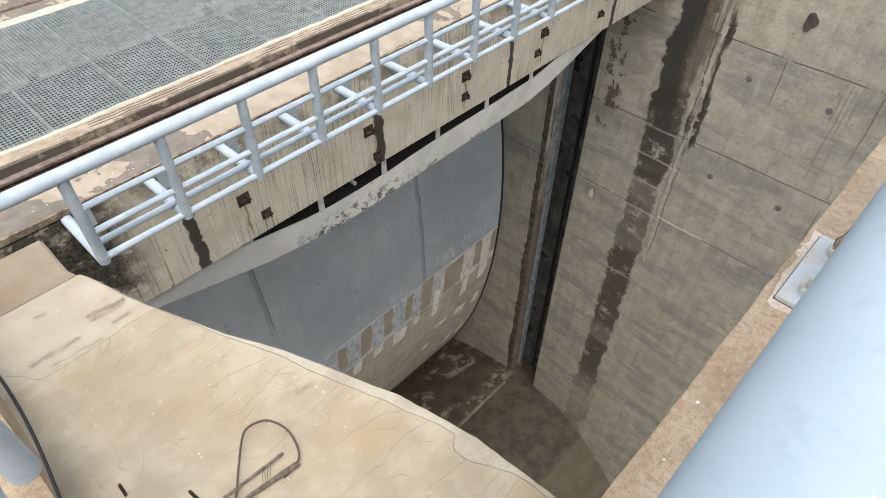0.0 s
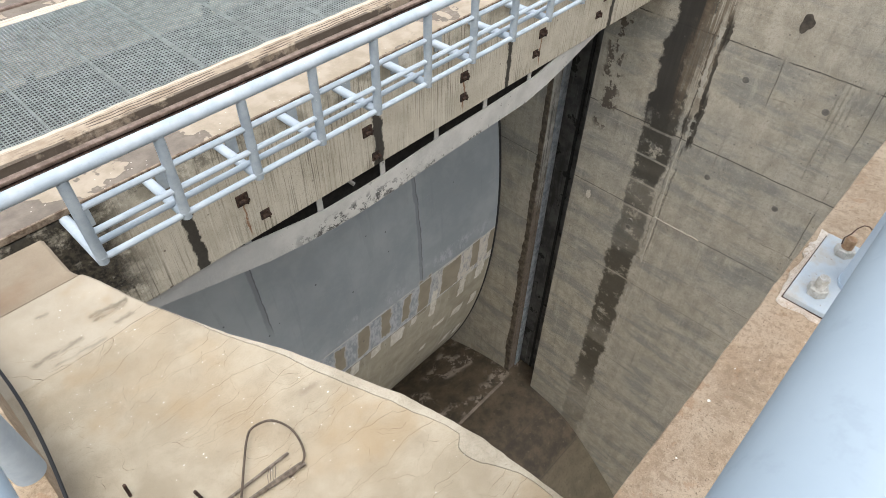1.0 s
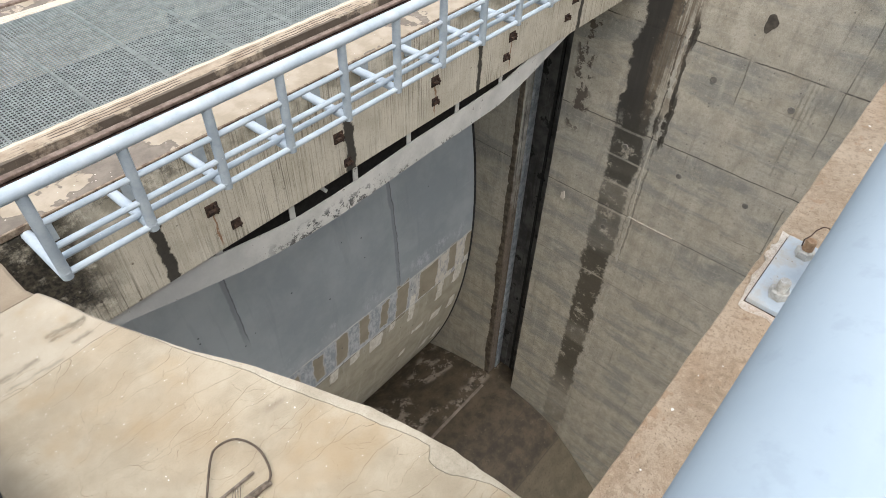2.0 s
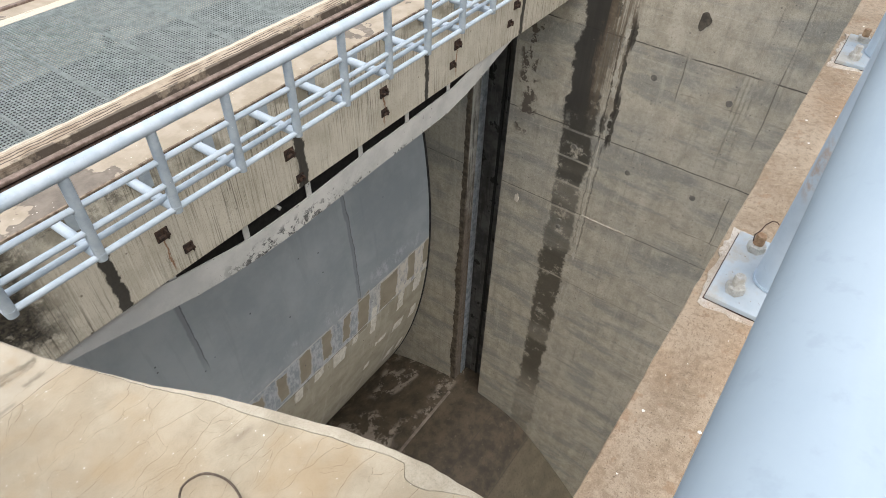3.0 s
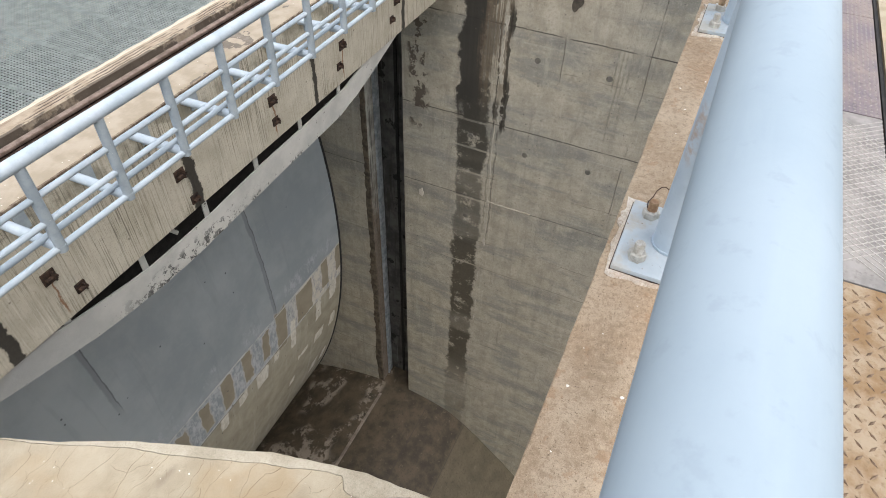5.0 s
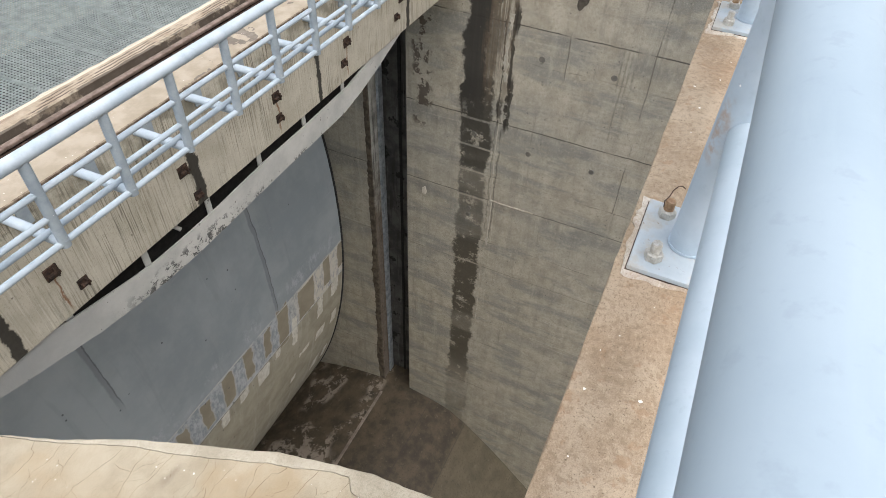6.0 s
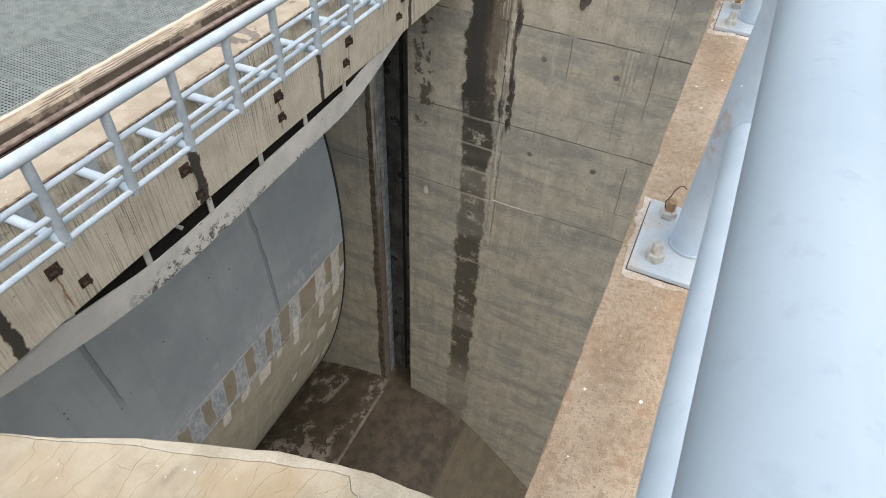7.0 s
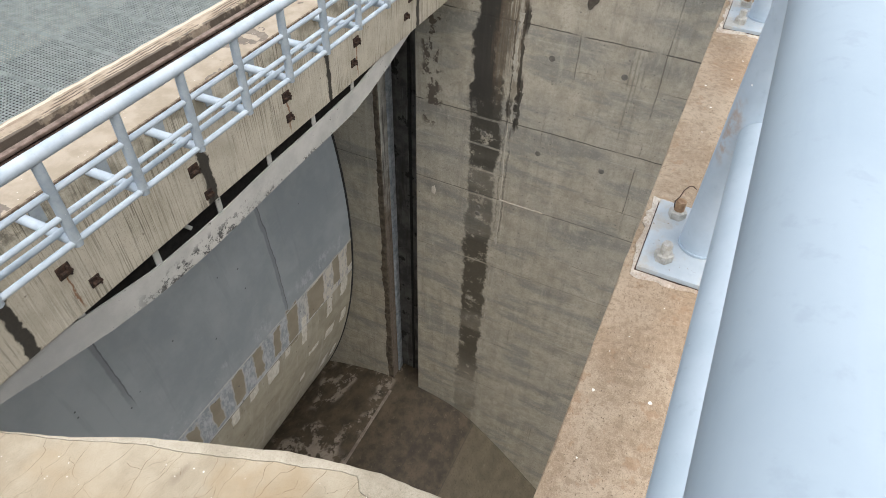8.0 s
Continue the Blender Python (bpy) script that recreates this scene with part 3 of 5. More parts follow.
def slot_side_concrete():
    """Grey grout at the slot's side, rusty brown further down."""
    s = Shader("slot_side_concrete")
    a, fine = s.noise(3, 5, 0.65), s.noise(16, 5, 0.65)
    run = s.noise(1.0, 5, 0.7, s.mapped(16, 16, 0.7))
    c = s.mix(s.step(a, 0.35, 0.65), (0.27, 0.26, 0.23), (0.46, 0.44, 0.39))
    c = s.mix(s.mul(s.step(run, 0.52, 0.6), 0.75), c, (0.065, 0.06, 0.05))
    brown = s.mix(s.step(fine, 0.35, 0.65), (0.085, 0.06, 0.04), (0.17, 0.125, 0.085))
    c = s.mix(s.mul(s.inv(s.step(s.add(s.z, s.mul(a, 3.0)), -7.6, -5.6)), 0.85), c, brown)
    return s.done(c, 0.85, bump=s.add(a, s.mul(fine, 0.5)), depth=0.02)


SLOT_SIDE = slot_side_concrete()
RUBBER = Shader("black_rubber").done((0.012, 0.012, 0.012), 0.85)
CHIP = Shader("pale_chip").done((0.68, 0.64, 0.56), 0.8)
_g = Shader("ground_earth")
GROUND = _g.done(_g.mix(_g.noise(0.05, 6, 0.6), (0.13, 0.11, 0.08), (0.22, 0.19, 0.14)), 0.95)


# ---------- mesh helpers ----------
def part(name, bm, material, parent=None, label="", smooth=False):
    me = bpy.data.meshes.new(name)
    bm.normal_update()
    bm.to_mesh(me)
    bm.free()
    me.materials.append(material)
    if smooth:
        me.shade_smooth()
        me.set_sharp_from_angle(angle=radians(40))
    ob = new(name, me)
    if parent:
        ob.parent = parent
    if label:
        ob["label"] = label
    return ob


def thing(name, label, category, group="", kind=""):
    return tagged(new(name), label, category, group, kind)


def box(bm, lo, hi, bevel=0.0):
    got = bmesh.ops.create_cube(bm, size=1.0)
    for v in got["verts"]:
        v.co = Vector([(lo[i] + hi[i]) / 2 + v.co[i] * (hi[i] - lo[i]) for i in range(3)])
    if bevel:
        edges = list({e for v in got["verts"] for e in v.link_edges})
        bmesh.ops.bevel(bm, geom=edges, offset=bevel, segments=2, profile=0.6, affect="EDGES")


def boxed(lo, hi, bevel=0.0):
    bm = bmesh.new()
    box(bm, lo, hi, bevel)
    return bm


def tube(bm, points, r, seg=16, caps=True):
    """A round bar swept along points."""
    points = [Vector(p) for p in points]
    rings, side = [], None
    for i, p in enumerate(points):
        d = (points[min(i + 1, len(points) - 1)] - points[max(i - 1, 0)]).normalized()
        if side is None:
            side = d.orthogonal().normalized()
        side = (side - d * side.dot(d)).normalized()
        up = d.cross(side)
        rings.append([bm.verts.new(p + r * (math.cos(a) * side + math.sin(a) * up)) for a in [2 * math.pi * k / seg for k in range(seg)]])
    for a, b in zip(rings, rings[1:]):
        for k in range(seg):
            bm.faces.new((a[k], a[(k + 1) % seg], b[(k + 1) % seg], b[k]))
    if caps:
        bm.faces.new(rings[0][::-1]), bm.faces.new(rings[-1])


def tubed(points, r, seg=16):
    bm = bmesh.new()
    tube(bm, points, r, seg)
    return bm


def grid_block(lo, hi, step, rough=0.0, seed=0):
    """A block cut into small faces whose sharp edges are chipped unevenly."""
    bm = boxed(lo, hi)
    for axis in range(3):
        n = max(1, int((hi[axis] - lo[axis]) / step))
        for k in range(1, n):
            at = lo[axis] + (hi[axis] - lo[axis]) * k / n
            co, no = Vector((0, 0, 0)), Vector((0, 0, 0))
            co[axis], no[axis] = at, 1
            bmesh.ops.bisect_plane(bm, geom=bm.verts[:] + bm.edges[:] + bm.faces[:], plane_co=co, plane_no=no)
    mid = (Vector(lo) + Vector(hi)) / 2
    for v in bm.verts:
        outer = sum(abs(v.co[i] - lo[i]) < 1e-5 or abs(v.co[i] - hi[i]) < 1e-5 for i in range(3))
        n = 0.7 * noise.noise(v.co * 9 + Vector((seed, 0, 0))) + 0.8 * noise.noise(v.co * 33 + Vector((seed, 4, 0)))
        if outer >= 2:
            v.co += (mid - v.co).normalized() * 0 + Vector([(1 if mid[i] > v.co[i] else -1) * rough * (0.6 + n) if (abs(v.co[i] - lo[i]) < 1e-5 or abs(v.co[i] - hi[i]) < 1e-5) else 0 for i in range(3)])
    return bm


# ---------- ground and crest ----------
part("ground", boxed((-2000, -2000, -25.0), (2000, 2000, -24.5)), GROUND).name = "ground"
tagged(bpy.data.objects["ground"], "bare brown reservoir bed stretching to the horizon", "ground", kind="structure")

WALL_X, NEAR_X = 8.20, -0.80


def crest_z(y):
    if y >= 4.8:
        return -15.03 - 0.068 * (y - 4.8) ** 2
    return -15.03 - float(np.interp(4.8 - y, [0, 0.35, 0.7, 1.05, 1.35, 1.7, 2.2, 3.07, 4.0, 5.2, 6.5, 9.0, 14.0], [0, 0.045, 0.11, 0.2, 0.32, 0.56, 0.97, 1.82, 2.83, 4.25, 6.0, 9.4, 9.45]))


bm = bmesh.new()
prof = [(y, crest_z(y)) for y in np.arange(-9, 14.01, 0.1)]
top = [[bm.verts.new((x, y, z)) for y, z in prof] for x in (NEAR_X - 0.5, WALL_X + 0.7)]
low = [[bm.verts.new((x, y, -24.6)) for y, z in prof] for x in (NEAR_X - 0.5, WALL_X + 0.7)]
for k in range(len(prof) - 1):
    bm.faces.new((top[0][k], top[1][k], top[1][k + 1], top[0][k + 1]))
    bm.faces.new((top[1][k], low[1][k], low[1][k + 1], top[1][k + 1]))
    bm.faces.new((top[0][k + 1], low[0][k + 1], low[0][k], top[0][k]))
bm.faces.new((top[0][0], low[0][0], low[1][0], top[1][0]))
bm.faces.new((top[1][-1], low[1][-1], low[0][-1], top[0][-1]))
tagged(part("floor", bm, CREST, smooth=True), "wet brown concrete spillway crest with pale scaled patches", "floor", kind="structure")
z0 = crest_z(5.5)
sill = thing("sill_strip", "pale worn steel sill strip set in the wet crest floor", "sill")
part("sill_bar", boxed((NEAR_X, 5.44, z0 - 0.05), (7.75, 5.52, z0 + 0.018), 0.004), SILL_STEEL, sill)

# ---------- far pier with its stop-log slot ----------
far = thing("wall_far", "grey board-marked concrete pier wall with dark wet seep stain", "wall", kind="structure")
SLOT_A, SLOT_B, SLOT_D = 4.80, 5.64, 0.56
part("pier_core", boxed((WALL_X + 0.04, -7, -24.6), (12.5, SLOT_A - 0.005, -0.75)), PIER, far)
part("pier_core", boxed((WALL_X + 0.04, SLOT_B + 0.005, -24.6), (12.5, 14, -0.75)), PIER, far)
part("slot_back", boxed((WALL_X + SLOT_D, SLOT_A - 0.005, -24.6), (12.5, SLOT_B + 0.005, -0.75)), SLOT, far, "dark back of the stop-log slot")
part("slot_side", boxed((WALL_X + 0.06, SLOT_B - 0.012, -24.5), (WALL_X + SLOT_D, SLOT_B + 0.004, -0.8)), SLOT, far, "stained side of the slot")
LIFTS = [-0.76, -1.80, -3.61, -5.45, -7.23, -9.05, -10.87, -12.69, -14.51, -16.33, -18.15, -21.0, -24.5]
BAYS = [(-7.0, -3.0), (-3.0, 0.66), (0.66, 2.87), (2.87, SLOT_A), (SLOT_B, 9.2), (9.2, 14.0)]
meshes = {}
for y0, y1 in BAYS:
    for z1, z0 in zip(LIFTS, LIFTS[1:]):
        key = (round(y1 - y0, 3), round(z1 - z0, 3))
        if key not in meshes:
            bm = boxed((0, 0.0004, 0.0003), (0.045, y1 - y0 - 0.0004, z1 - z0 - 0.0003), 0.0008)
            me = bpy.data.meshes.new("panel")
            bm.to_mesh(me)
            bm.free()
            me.materials.append(PIER)
            meshes[key] = me
        ob = new("panel", meshes[key])
        ob.parent = far
        ob.location = (WALL_X + random.uniform(-0.001, 0.001), y0, z0)

# filled tie holes, a pair of rows to each lift
plug = bmesh.new()
bmesh.ops.create_cone(plug, cap_ends=True, segments=14, radius1=0.052, radius2=0.046, depth=0.014, matrix=pose(0, 0, 0, 0, -90, 0))
plug_mesh = bpy.data.meshes.new("tie_plug")
plug.to_mesh(plug_mesh)
plug.free()
PLUG = steel("tie_plug_mortar", (0.13, 0.12, 0.105), (0.19, 0.175, 0.15), 0.85, 0.0, 20)
plug_mesh.materials.append(PLUG)
for y, zs in ((1.19, (-4.07, -5.87)), (2.36, (-4.05, -5.88)), (3.40, (-5.78, -7.55, -7.72))):
    for z in zs:
        if zs:
            ob = new("tie_plug", plug_mesh)
            ob.parent = far
            ob.location = (WALL_X - 0.006, y + random.uniform(-0.01, 0.01), z)


def ragged_strip(y, z_top, z_low, wide, proud, seed):
    """An uneven run of mortar on the far wall, of varying width."""
    bm = bmesh.new()
    rows = []
    n = int((z_top - z_low) / 0.025)
    for k in range(n + 1):
        z = z_top + (z_low - z_top) * k / n
        w = wide * (0.5 + 0.7 * noise.noise((seed, 0, z * 1.7)) + 0.45 * noise.noise((seed, 5, z * 6)) + 0.5 * noise.noise((seed, 6, z * 16)))
        c = y + 0.05 * noise.noise((seed, 9, z * 1.1)) + 0.012 * noise.noise((seed, 3, z * 6)) + 0.008 * noise.noise((seed, 4, z * 21))
        w = max(w, 0.004)
        p = proud * (0.7 + 0.5 * noise.noise((seed, 2, z * 7)))
        rows.append([bm.verts.new((WALL_X + 0.01, c - w, z)), bm.verts.new((WALL_X - p, c - w * 0.6, z)), bm.verts.new((WALL_X - p, c + w * 0.6, z)), bm.verts.new((WALL_X + 0.01, c + w, z))])
    for a, b in zip(rows, rows[1:]):
        for k in range(3):
            bm.faces.new((a[k], a[k + 1], b[k + 1], b[k]))
    return bm


JOINT_DARK = steel("damp_joint_filler", (0.05, 0.042, 0.032), (0.1, 0.085, 0.065), 0.8, 0.0, 8)
JOINT_PALE = slab_concrete("joint_mortar", (0.36, 0.33, 0.265), (0.50, 0.465, 0.39), (0.34, 0.28, 0.20), cracks=False)
part("joint_mortar", ragged_strip(2.935, -3.42, -4.6, 0.075, 0.016, 11), JOINT_PALE, far, "lumpy pale mortar over the joint")
part("joint_mortar", ragged_strip(2.97, -5.45, -7.25, 0.026, 0.010, 17), JOINT_PALE, far, "lumpy pale mortar over the joint")
part("joint_mortar", ragged_strip(2.95, -7.15, -8.4, 0.055, 0.012, 19), JOINT_PALE, far, "lumpy pale mortar over the joint")
part("joint_mortar", ragged_strip(3.02, -9.2, -11.9, 0.022, 0.006, 23), JOINT_PALE, far, "thin pale mortar line")
bm = bmesh.new()
rows = []
for k in range(46):
    y = 2.98 - 0.02 * k
    z = -7.20 + 0.012 * noise.noise((y * 4, 1, 9)) + 0.006 * noise.noise((y * 22, 3, 9))
    w = max(0.004, 0.022 * (0.7 + 0.8 * noise.noise((y * 7, 5, 2))))
    rows.append([bm.verts.new((WALL_X + d, y, z + e * w)) for d, e in ((0.01, -1), (-0.012, -0.6), (-0.012, 0.6), (0.01, 1))])
for a, b in zip(rows, rows[1:]):
    for k in range(3):
        bm.faces.new((a[k], a[k + 1], b[k + 1], b[k]))
part("joint_mortar", bm, JOINT_PALE, far, "pale mortar smeared along a lift joint")


def splash(name, y, z, w, h, material, seed):
    """A flat irregular crust stuck to the far wall."""
    bm = bmesh.new()
    ring = []
    for k in range(22):
        a = 2 * math.pi * k / 22
        q = 1 + 0.45 * noise.noise((math.cos(a) * 1.4 + seed, math.sin(a) * 1.4, seed))
        ring.append(Vector((WALL_X - 0.012, y + w * q * math.cos(a), z + h * q * math.sin(a))))
    mid = bm.verts.new((WALL_X - 0.018, y, z))
    vs = [bm.verts.new(p) for p in ring]
    back = [bm.verts.new((WALL_X + 0.005, p.y, p.z)) for p in ring]
    for k in range(22):
        j = (k + 1) % 22
        bm.faces.new((mid, vs[j], vs[k]))
        bm.faces.new((vs[k], vs[j], back[j], back[k]))
    return part(name, bm, material, far)


splash("lime_crust", 4.40, -7.46, 0.05, 0.10, PALE_MORTAR, 1.5)["label"] = "small white lime crust"
splash("dark_crust", 1.89, -3.02, 0.075, 0.11, JOINT_DARK, 4.5)["label"] = "dark tar-like blotch"
splash("dark_crust", 1.86, -2.55, 0.12, 0.09, JOINT_DARK, 8.1)["label"] = "dark tar-like blotch"

# slot fittings
guide = thing("slot_guide", "weathered grey steel stop-log guide down the slot", "guide rail")
part("grout_face", boxed((WALL_X + 0.012, SLOT_B - 0.03, -15.6), (WALL_X + 0.28, SLOT_B - 0.013, -1.2), 0.004), SLOT_SIDE, guide, "stained grout beside the guide")
part("guide_plate", boxed((WALL_X + 0.285, SLOT_B - 0.05, -15.6), (WALL_X + 0.50, SLOT_B - 0.012, -1.2), 0.004), GUIDE, guide)
part("guide_rib", boxed((WALL_X + 0.30, SLOT_B - 0.068, -15.6), (WALL_X + 0.318, SLOT_B - 0.05, -1.2), 0.003), GUIDE, guide)
part("guide_angle", boxed((WALL_X + SLOT_D - 0.03, 5.20, -15.6), (WALL_X + SLOT_D - 0.002, 5.26, -1.2), 0.003), DARK_STEEL_AND_SHADE, guide, "dark steel angle")
part("guide_angle", boxed((WALL_X + 0.03, SLOT_A - 0.004, -15.6), (WALL_X + 0.12, SLOT_A + 0.012, -1.2), 0.003), DARK_STEEL_AND_SHADE, guide, "dark steel angle")
# broken concrete lip at the slot's downstream edge
bm = bmesh.new()
rows = []
for k in range(290):
    z = -1.2 - k * 0.05
    w = 0.085 + 0.012 * (-z - 5) * (z < -5) * 0.6 + 0.05 * noise.noise((0, 4, z * 0.9)) + 0.035 * noise.noise((0, 7, z * 5)) + 0.03 * noise.noise((0, 8, z * 17))
    rows.append([bm.verts.new((WALL_X - 0.006, SLOT_B + max(w, 0.01), z)), bm.verts.new((WALL_X - 0.012, SLOT_B - 0.005, z)), bm.verts.new((WALL_X + 0.10, SLOT_B - 0.02, z))])
for a, b in zip(rows, rows[1:]):
    for k in range(2):
        bm.faces.new((a[k], a[k + 1], b[k + 1], b[k]))
part("slot_lip", bm, steel("rust_stained_lip", (0.055, 0.042, 0.03), (0.15, 0.12, 0.085), 0.85, 0.0, 6), guide, "rust-stained broken grout lip")

# ---------- radial gate ----------
gate = thing("radial_gate", "large curved blue-grey steel radial gate, muddy and worn below", "gate")
GC_Y, GC_Z, GR = 21.83, -9.36, 15.25


def gate_skin(x0, x1, r, a0, a1, n, thick):
    bm = bmesh.new()
    rows = []
    for k in range(n + 1):
        a = a0 + (a1 - a0) * k / n
        rows.append([bm.verts.new((x, GC_Y - q * math.cos(a), GC_Z + q * math.sin(a))) for x, q in ((x0, r), (x1, r), (x1, r - thick), (x0, r - thick))])
    for p, q in zip(rows, rows[1:]):
        for k in range(4):
            bm.faces.new((p[k], p[(k + 1) % 4], q[(k + 1) % 4], q[k]))
    bm.faces.new(rows[0]), bm.faces.new(rows[-1][::-1])
    bmesh.ops.recalc_face_normals(bm, faces=bm.faces)
    return bm


A_LOW, A_TOP = -math.asin(6.36 / GR), math.asin(4.6 / GR)
part("skin_plate", gate_skin(NEAR_X + 0.05, WALL_X - 0.05, GR, A_LOW, A_TOP, 90, 0.04), GATE, gate, smooth=True)
part("side_seal", gate_skin(WALL_X - 0.05, WALL_X + 0.002, GR + 0.02, A_LOW, A_TOP, 90, 0.06), DARK_STEEL_AND_SHADE, gate, "black rubber side seal", smooth=True)
part("side_seal", gate_skin(NEAR_X - 0.002, NEAR_X + 0.05, GR + 0.02, A_LOW, A_TOP, 90, 0.06), DARK_STEEL_AND_SHADE, gate, "black rubber side seal", smooth=True)
for z in (-9.80, -10.85, -12.2):
    a = math.asin((z - GC_Z) / GR)
    part("weld_seam", gate_skin(NEAR_X + 0.06, WALL_X - 0.055, GR + 0.006, a - 0.0009, a + 0.0009, 2, 0.01), GATE, gate)

# ---------- near pier ----------
near = thing("wall_near", "concrete dividing pier under the cracked cap slab", "wall", kind="structure")
part("pier_core", boxed((-4.5, -7, -24.6), (NEAR_X, 1.93, -1.06)), PIER, near)
part("pier_core", boxed((-4.5, 1.932, -24.6), (NEAR_X, 14, -3.07)), PIER, near)
CAP_Z = -0.70
EDGE_Y = [-0.6, 0.0, 0.19, 0.25, 0.33, 0.37, 0.43, 0.505, 0.59, 0.673, 0.746, 0.83, 0.917, 1.004, 1.05, 1.161, 1.30, 1.42, 1.495, 1.615, 1.69]
EDGE_X = [-0.262, -0.268, -0.275, -0.280, -0.286, -0.288, -0.292, -0.307, -0.326, -0.346, -0.377, -0.404, -0.438, -0.471, -0.491, -0.549, -0.602, -0.650, -0.675, -0.709, -0.735]


def cap_edge(y):
    return float(np.interp(y, EDGE_Y, EDGE_X)) + 0.003 * noise.noise((y * 9, 1, 0)) + 0.002 * noise.noise((y * 34, 2, 0))


def cap_block(y0, y1, edge, left, z_top, z_low, chamfer=0.009, step=0.02):
    """A slab whose one side follows the pier's uneven edge."""
    bm = bmesh.new()
    rows = []
    n = max(2, int((y1 - y0) / step))
    for k in range(n + 1):
        y = y0 + (y1 - y0) * k / n
        e, l = edge(y), left(y)
        rows.append([bm.verts.new(p) for p in ((l, y, z_low), (l, y, z_top), (e - chamfer, y, z_top), (e, y, z_top - chamfer), (e, y, z_low))])
    for a, b in zip(rows, rows[1:]):
        for k in range(5):
            bm.faces.new((a[k], a[(k + 1) % 5], b[(k + 1) % 5], b[k]))
    bm.faces.new(rows[0]), bm.faces.new(rows[-1][::-1])
    bmesh.ops.recalc_face_normals(bm, faces=bm.faces)
    return bm


def strip_width(y):
    """How far the mortar edge strip reaches in; it widens where a corner was patched."""
    w = float(np.interp(y, [0.0, 0.25, 0.3, 0.341, 0.388, 0.426, 0.452, 0.475, 0.52, 0.645, 0.888, 1.0, 1.15, 1.35, 1.7], [0.02, 0.014, 0.016, 0.03, 0.057, 0.066, 0.058, 0.022, 0.021, 0.034, 0.032, 0.021, 0.011, 0.004, 0.003]))
    return w + 0.0025 * noise.noise((y * 14, 8, 0)) * (y < 1.3) + 0.001 * noise.noise((y * 60, 8, 3))


cap = thing("pier_cap", "tan weathered concrete cap slab with fine cracks and rust clouds", "slab")
part("slab", cap_block(0.03, 1.687, lambda y: cap_edge(y) - strip_width(y) - 0.0012, lambda y: -4.5, CAP_Z, -1.06, 0.0016, 0.008), SLAB, cap)
part("edge_strip", cap_block(0.03, 1.687, cap_edge, lambda y: cap_edge(y) - strip_width(y), CAP_Z - 0.0012, -1.06, 0.003, 0.008), EDGE, cap, "paler mortar edge strip")
part("end_slab", cap_block(1.692, 1.93, lambda y: float(np.interp(y, [1.69, 1.74, 1.93], [-0.742, -0.757, -0.757])) + 0.004 * noise.noise((y * 20, 1, 4)), lambda y: -4.5, CAP_Z - 0.002, -1.06), SLAB_BROWN, cap, "browner end slab")

def crack_run(bm, rng, x, y, heading, length, width, wander=1.0):
    """One jagged hairline crack on the cap: a tapering dark fissure, with side branches."""
    steps = max(4, int(length / 0.009))
    pts, lean = [(x, y)], 0.0
    for k in range(steps):
        lean = 0.35 * lean + rng.uniform(-0.55, 0.55) * wander
        a = heading + lean + (rng.uniform(-0.9, 0.9) * wander if rng.random() < 0.12 else 0)
        q = rng.uniform(0.003, 0.015)
        x, y = x + q * math.cos(a), y + q * math.sin(a)
        if not (0.08 < y < 1.66) or x > cap_edge(y) - strip_width(y) - 0.002 or x < -1.06:
            break
        pts.append((x, y))
        if rng.random() < 0.05 and width > 0.0007:
            crack_run(bm, rng, x, y, heading + rng.choice((-1, 1)) * rng.uniform(0.5, 1.2), length * rng.uniform(0.15, 0.4), width * 0.65)
    n, rows = len(pts), []
    if n < 4:
        return
    for k, (px, py) in enumerate(pts):
        ax, ay = pts[max(k - 1, 0)]
        bx, by = pts[min(k + 1, n - 1)]
        d = Vector((bx - ax, by - ay)).normalized()
        w = width * (1.0 - 0.85 * k / (n - 1)) * rng.uniform(0.5, 1.3)
        rows.append((bm.verts.new((px - d.y * w, py + d.x * w, CAP_Z + 0.0006)), bm.verts.new((px + d.y * w, py - d.x * w, CAP_Z + 0.0006))))
    for a, b in zip(rows, rows[1:]):
        bm.faces.new((a[0], a[1], b[1], b[0]))


bm = bmesh.new()
rng = random.Random(21)
for k in range(19):
    y = 0.2 + 1.3 * k / 19 + rng.uniform(-0.02, 0.02)
    crack_run(bm, rng, cap_edge(y) - strip_width(y) - 0.003, y, math.pi + rng.uniform(-0.12, 0.12), rng.uniform(0.15, 0.5), rng.uniform(0.0004, 0.0007), 0.8)
for k in range(34):
    y = 0.16 + 1.3 * k / 34 + rng.uniform(-0.03, 0.03)
    crack_run(bm, rng, cap_edge(y) - rng.uniform(0.04, 0.5), y, math.pi + rng.uniform(-0.5, 0.5), rng.uniform(0.08, 0.3), rng.uniform(0.0003, 0.0006), 1.35)
for k in range(46):
    y = rng.uniform(0.2, 1.25)
    crack_run(bm, rng, cap_edge(y) - rng.uniform(0.05, 0.55), y, rng.uniform(0, 6.28), rng.uniform(0.05, 0.16), rng.uniform(0.0003, 0.0006), 1.6)
crack_run(bm, rng, -0.645, 1.392, math.pi, 0.4, 0.0012, 0.25)
part("crack", bm, steel("crack_dirt", (0.10, 0.072, 0.042), (0.235, 0.175, 0.11), 0.95, 0.0, 20), cap, "dirt-filled hairline cracks")["kind"] = "stuff"

